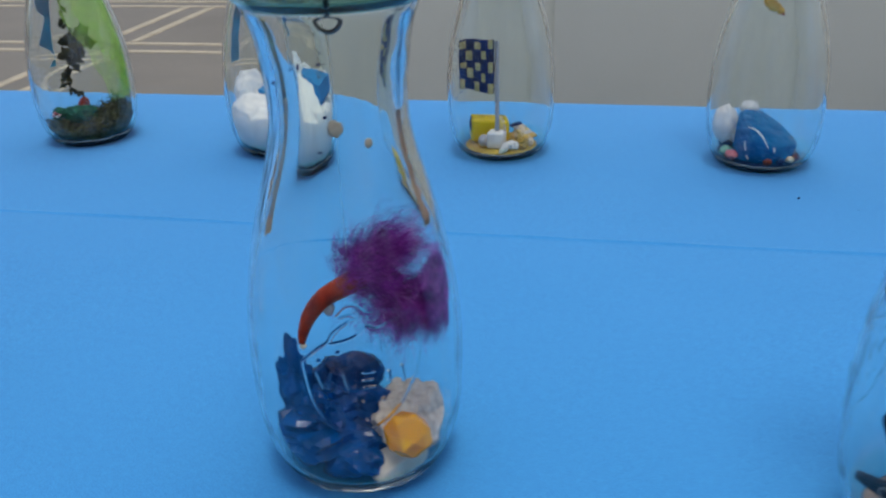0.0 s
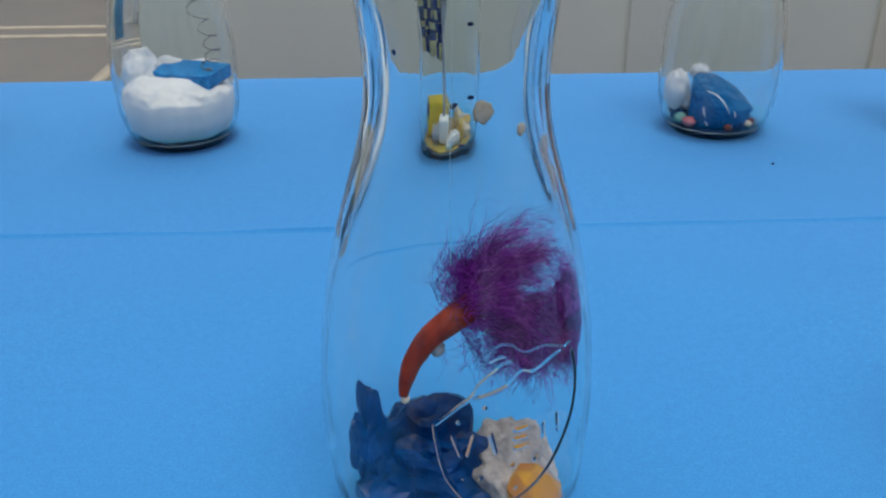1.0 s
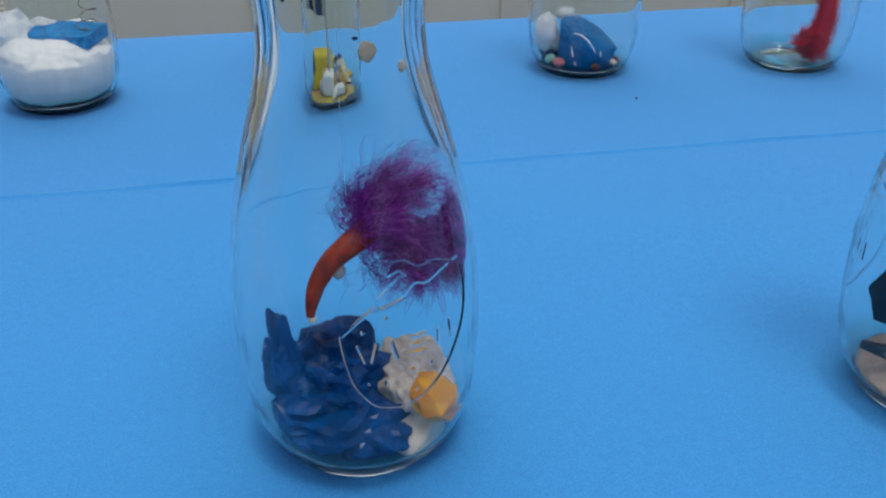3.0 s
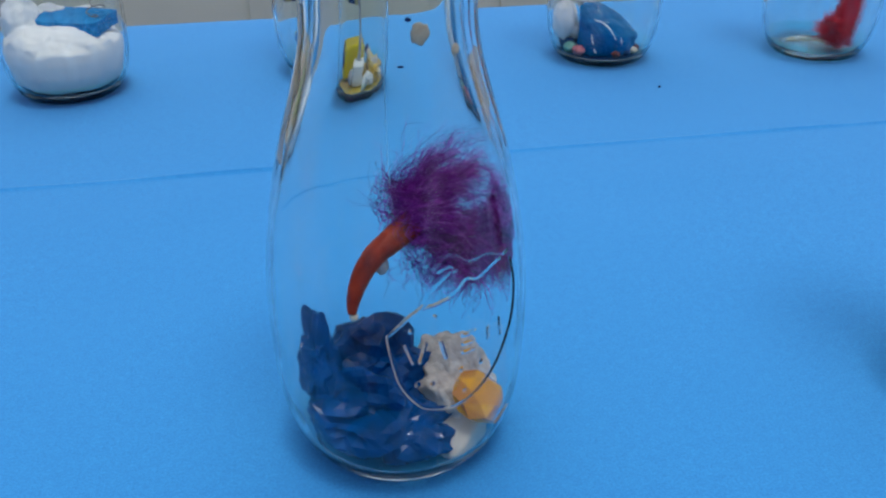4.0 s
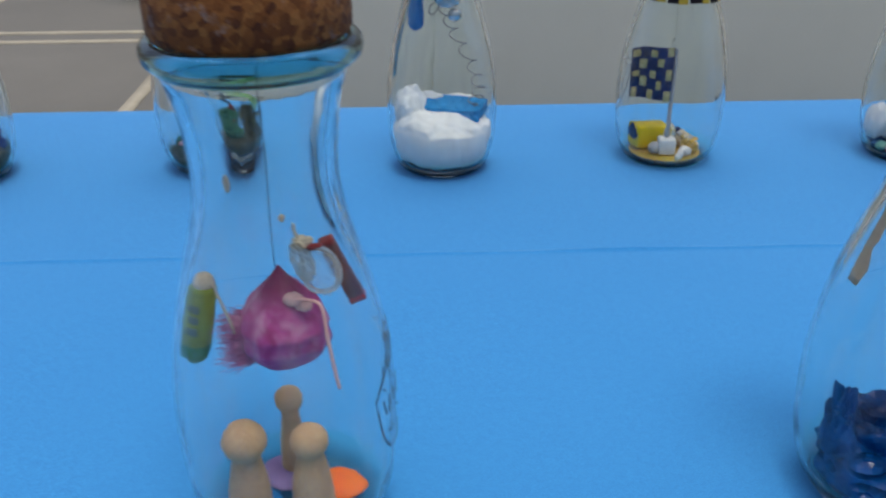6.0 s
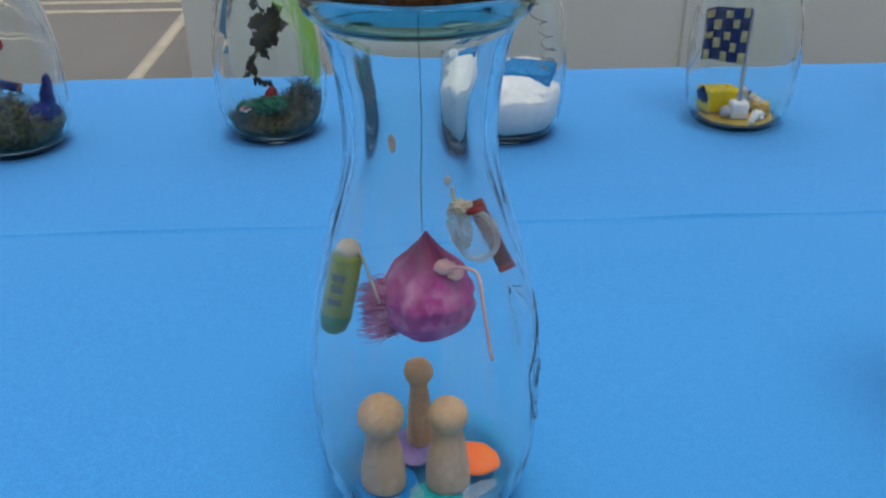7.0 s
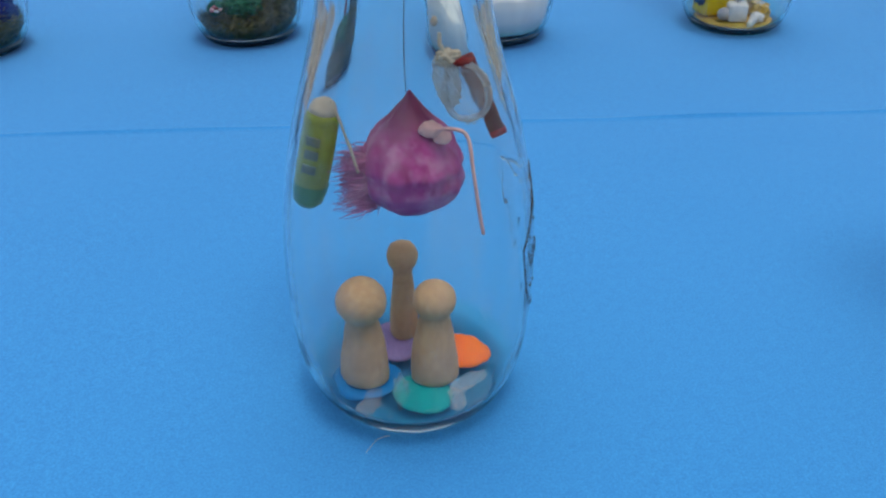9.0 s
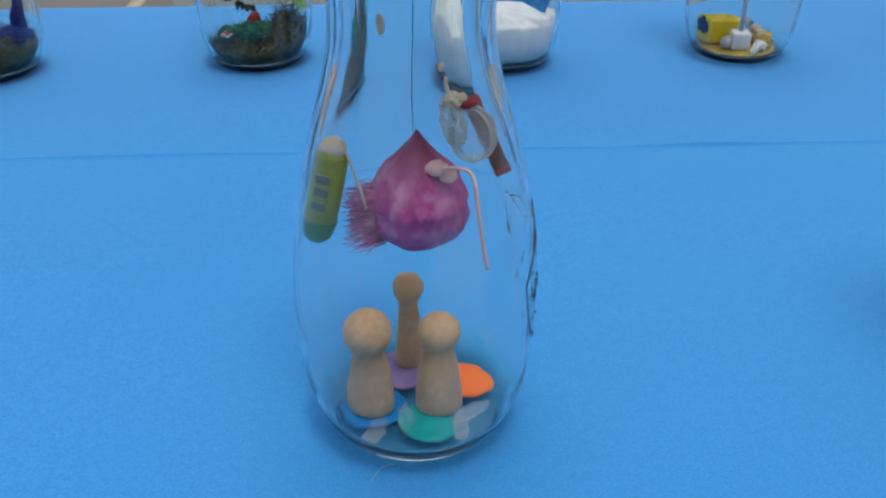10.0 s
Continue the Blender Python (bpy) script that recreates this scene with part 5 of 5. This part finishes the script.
def leaf_mesh(length, width, curl, seed):
    """A pointed leaf with a midrib fold and three lobes."""
    bm = bmesh.new()
    rows = []
    for i in range(9):
        f = i / 8
        w = width * math.sin(math.pi * min(1, f * 1.02 + 0.02)) * (1 + 0.35 * math.cos(f * 15 + seed))
        z = -curl * f * f
        rows.append([bm.verts.new((s * w, z + abs(s) * w * 0.35, -f * length)) for s in (-1, -0.5, 0, 0.5, 1)])
    for a, b in zip(rows, rows[1:]):
        for k in range(4):
            bm.faces.new((a[k], a[k + 1], b[k + 1], b[k]))
    bmesh.ops.solidify(bm, geom=bm.faces[:], thickness=0.0003)
    return bm


def garland():
    t = thing("leaf_garland", inside("moss"), "dark dried leaf garland hanging in a bottle", "garland")
    stem = curve([(0.0, 0, 0.1910), (-0.0040, 0, 0.155), (-0.0070, 0.001, 0.130), (-0.0060, 0, 0.105), (-0.0020, 0, 0.085), (-0.0060, 0, 0.068), (-0.0130, 0, 0.058), (-0.0125, 0, 0.046), (-0.0060, 0, 0.040)], 60)
    twig = part("stem", tubes([[(p, 0.0005) for p in stem]], 5), LEAF, t)
    r = random.Random(12)
    for k in range(30):
        f = 0.16 + 0.84 * k / 29
        p = stem[min(60, int(f * 60))]
        big = 0.55 < f < 0.78
        length = r.uniform(0.010, 0.014) if big else r.uniform(0.006, 0.010)
        bm = leaf_mesh(length, length * r.uniform(0.20, 0.30), length * r.uniform(-0.2, 0.5), k)
        part("leaf", bm, LEAF_OLIVE if big and k % 3 == 0 else LEAF, twig, at=pose(p.x, p.y, p.z, r.uniform(-35, 35), r.uniform(-75, 75), r.uniform(-60, 60)))
    for k in range(13):
        length = r.uniform(0.013, 0.019)
        bm = leaf_mesh(length, length * r.uniform(0.32, 0.42), length * r.uniform(-0.2, 0.4), k + 40)
        part("leaf", bm, LEAF_OLIVE if k % 3 == 0 else LEAF, twig, at=pose(0.0010 + r.uniform(-0.006, 0.007), r.uniform(-0.004, 0.004), 0.0810 + r.uniform(-0.008, 0.010), r.uniform(-30, 30), -130 + 20 * k, r.uniform(-40, 40)))


garland()


def net_material():
    n = Nodes("lime_net")
    c = n.ramp(n.noise(60.0), [(0.35, (0.22, 0.55, 0.03)), (0.7, (0.48, 0.72, 0.08))])
    n.link(c, n.bsdf.inputs["Base Color"])
    threads = n.ramp(n.noise(1.0, 4.0, 0.6, (260.0, 260.0, 60.0)), [(0.35, (0.08, 0.08, 0.08)), (0.70, (0.52, 0.52, 0.52))])
    n.link(threads, n.bsdf.inputs["Alpha"])
    n.set(Roughness=0.8, Specular_IOR_Level=0.1)
    return n.mat


def veil():
    """Gathered layers of fine net down one side of the bottle, wider towards the top."""
    net = net_material()
    bm = bmesh.new()
    for layer in range(3):
        rows = []
        for i in range(31):
            z = 0.0360 + 0.116 * i / 30
            f = i / 30
            left = 84 - 88 * f ** 1.2 - 10 * layer + 10 * noise.noise((i * 0.25, layer * 3.1, 0.5))
            right = 128 + 6 * layer
            row = []
            for k in range(37):
                a = radians(left + (right - left) * k / 36)
                d = wall_radius(z) - 0.0045 - 0.0016 * layer - 0.0009 * (1 + math.sin(k * 1.1 + layer * 2 + 1.5 * noise.noise((i * 0.2, k * 0.1, layer))))
                row.append(bm.verts.new((d * math.sin(a), -d * math.cos(a), z)))
            rows.append(row)
        for a, b in zip(rows, rows[1:]):
            for k in range(36):
                bm.faces.new((a[k], a[k + 1], b[k + 1], b[k]))
    return tagged(part("tulle_strip", bm, net, at=inside("moss")), "lime green net gathered down inside a bottle", "tulle")


veil()


def wall_sheet(name, spot, a0, a1, z0, z1, ragged, material, label, category, taper=1.0):
    """A thin sheet that follows the inside of the glass, with a ragged side."""
    bm = bmesh.new()
    n, m = 18, 14
    rows = []
    for i in range(m + 1):
        z = z0 + (z1 - z0) * i / m
        end = a0 + (a1 - a0) * (taper + (1 - taper) * i / m) + ragged * noise.fractal((i * 0.45, 3.7, a0), 1, 2, 3)
        r0 = wall_radius(z) - 0.0035
        rows.append([bm.verts.new((r0 * math.sin(radians(a0 + (end - a0) * k / n)), -r0 * math.cos(radians(a0 + (end - a0) * k / n)), z)) for k in range(n + 1)])
    for a, b in zip(rows, rows[1:]):
        for k in range(n):
            bm.faces.new((a[k], a[k + 1], b[k + 1], b[k]))
    bmesh.ops.solidify(bm, geom=bm.faces[:], thickness=0.0004)
    return tagged(part(name, bm, material, at=inside(spot)), label, category)


wall_sheet("sky_card", "moss", -124, -70, 0.058, 0.160, 22, SKYPAPER, "torn sky blue card against the glass", "card", 0.12)
# two coloured sheets stand in for the bands reflected in the neck's thick wall
wall_sheet("reflection_streak", "beak", 78, 86, 0.106, 0.148, 6, coloured("orange_reflection", (0.50, 0.36, 0.25), (0.62, 0.46, 0.33), 200.0, 0.6, 0.3), "narrow orange-beige streak painted as a reflection in the glass", "stain")
wall_sheet("reflection_streak", "beak", -90, -78, 0.098, 0.150, 7, CREAM, "pale cream streak painted as a reflection in the glass", "stain")
wall_sheet("blue_strip", "cotton", -112, -92, 0.070, 0.150, 8, SKYPAPER, "narrow sky blue paint strip inside the glass", "card")


# ---- bottle with the woollen figure ----
def heap_f(x, y):
    return 0.0190 + 0.0100 * math.exp(-((x + 0.002) / 0.012) ** 2) + 0.0070 * noise.noise((x * 120, y * 120, 9))


tagged(part("moss", join(heap(lambda x, y: heap_f(x, y) - 0.004, 0.0270), moss_bed(heap_f, 3000, 41, 0.0355)), MOSS_B, at=inside("knit")), "dark green moss heaped on the bottle floor", "moss", kind="stuff")
tagged(part("dry_moss", moss_bed(lambda x, y: heap_f(x, y) + 0.0040, 330, 43, 0.0358), MOSS_A, at=inside("knit")), "dry brown moss strands on the heap", "moss", kind="stuff")
fig = join(blob((0.0215, -0.006, 0.0240), (0.0112, 0.0090, 0.0092), 0.18, 2, 4, 2, None, False, None, 0.0335),
           blob((0.0255, -0.004, 0.0340), (0.0050, 0.0050, 0.0110), 0.10, 2, 4, 3),
           blob((0.0275, -0.004, 0.0450), (0.0034, 0.0034, 0.0075), 0.08, 2, 3, 4),
           blob((0.0110, -0.010, 0.0205), (0.0060, 0.0050, 0.0045), 0.15, 2, 3, 5))
r = random.Random(14)
fuzz = []
for v in fig.verts:
    if r.random() < 0.8:
        d = (Vector((r.gauss(0, 1), r.gauss(0, 1), r.gauss(0, 1))) * 0.5 + v.co - Vector((0.0225, -0.005, v.co.z))).normalized()
        fuzz.append([(v.co.copy(), 0.00014), (v.co + d * 0.0009 + loose(0.0005), 0.00012), (v.co + d * 0.0016 + loose(0.0009), 0.00006)])
fig = join(fig, tubes(fuzz, 3))
tagged(part("woollen_figure", fig, KNIT, at=inside("knit")), "royal blue woollen figure sitting in moss", "ornament")
rod = thing("painted_rod", inside("knit", 0.0035, -0.006, 0.0475, 0, 112, 0), "short navy rod with a red end in the moss", "rod")
part("shaft", lathe([(0.0, -0.0110), (0.0034, -0.0108), (0.0034, 0.0040), (0.0, 0.0042)], 16), NAVY, rod)
part("red_end", lathe([(0.0, 0.0040), (0.0036, 0.0040), (0.0036, 0.0070), (0.0, 0.0074)], 16), MAROON, rod, "red end")
tagged(part("moss_twig", tubes([[(p, 0.0006) for p in curve([(0.0000, -0.006, 0.026), (0.0015, -0.006, 0.036), (0.0030, -0.006, 0.0455)], 8)]], 5), MOSS_A, at=inside("knit")), "thin twig holding the rod", "twig")
tagged(part("red_ribbon", blob((-0.0030, -0.004, 0.0780), (0.0060, 0.0030, 0.0055), 0.4, 2.3, 3, 2, None, True), RED, None, "", False, inside("knit")), "crumpled red ribbon hanging in a bottle", "ribbon")
hooked_thread("knit", -0.0030, -0.004, 0.0825)

# ---- bottle with the navy felt ----
tagged(part("sand", heap(lambda x, y: 0.0125 + 0.0015 * noise.noise((x * 140, y * 140, 2)), 0.0305), SAND, at=inside("navy")), "pale pinkish sand on the bottle floor", "sand")


def felt_sail():
    bm = bmesh.new()
    out = [(-0.0265, 0.034), (-0.0215, 0.0225), (-0.0050, 0.0200), (0.0180, 0.0230), (0.0230, 0.0420), (0.0150, 0.0620), (-0.0050, 0.0640), (-0.0165, 0.0560)]
    vs = [bm.verts.new((x, 0.0, z)) for x, z in out]
    bm.faces.new(vs)
    bmesh.ops.solidify(bm, geom=bm.faces[:], thickness=0.0035)
    bmesh.ops.bevel(bm, geom=bm.edges[:], offset=0.0009, segments=2, affect="EDGES")
    return tagged(part("felt_piece", bm, FELT_NAVY, at=inside("navy", -0.0055, -0.0040, 0.0, -8, 0, 0)), "thick dark navy felt piece standing in sand", "felt")


felt_sail()
peg = thing("clothes_peg", inside("navy", -0.0180, -0.0160, 0.0185, 0, 12, 18), "tiny dark clothes peg holding the felt", "clothes peg")
for s in (-1, 1):
    part("jaw", box((0.0200, 0.0030, 0.0022), (0.0, 0.0, s * 0.0019), 0.0006, 2, Matrix.Rotation(radians(s * -9), 4, "Y")), BLACK, peg)
part("spring", tubes([[((0.0012 + 0.0022 * math.cos(a), -0.0022 + 0.0044 * k / 40, 0.0022 * math.sin(a)), 0.0004) for k, a in [(k, 2 * math.pi * 3 * k / 40) for k in range(41)]]], 5), WIRE, peg, "wire spring")

# ---- specks on the cloth ----
for k, (x, y, s) in enumerate(((0.301, 0.584, 0.0010), (0.331, 0.560, 0.0004))):
    tagged(part("speck", blob((0, 0, 0), (s, s * 0.8, s * 0.7), 0.3, 2, 2, k), NAVY, at=pose(x, y, s * 0.5)), "tiny dark crumb on the blue cloth", "crumb", "crumbs")
tagged(part("loose_hair", tubes([[(p, 0.00007) for p in curve([(-0.2489, 0.3586, 0.0006), (-0.2458, 0.362, 0.0006), (-0.243, 0.364, 0.0006), (-0.2394, 0.3642, 0.0006)], 14)]], 4), CREAM), "thin pale hair lying on the blue cloth", "hair")
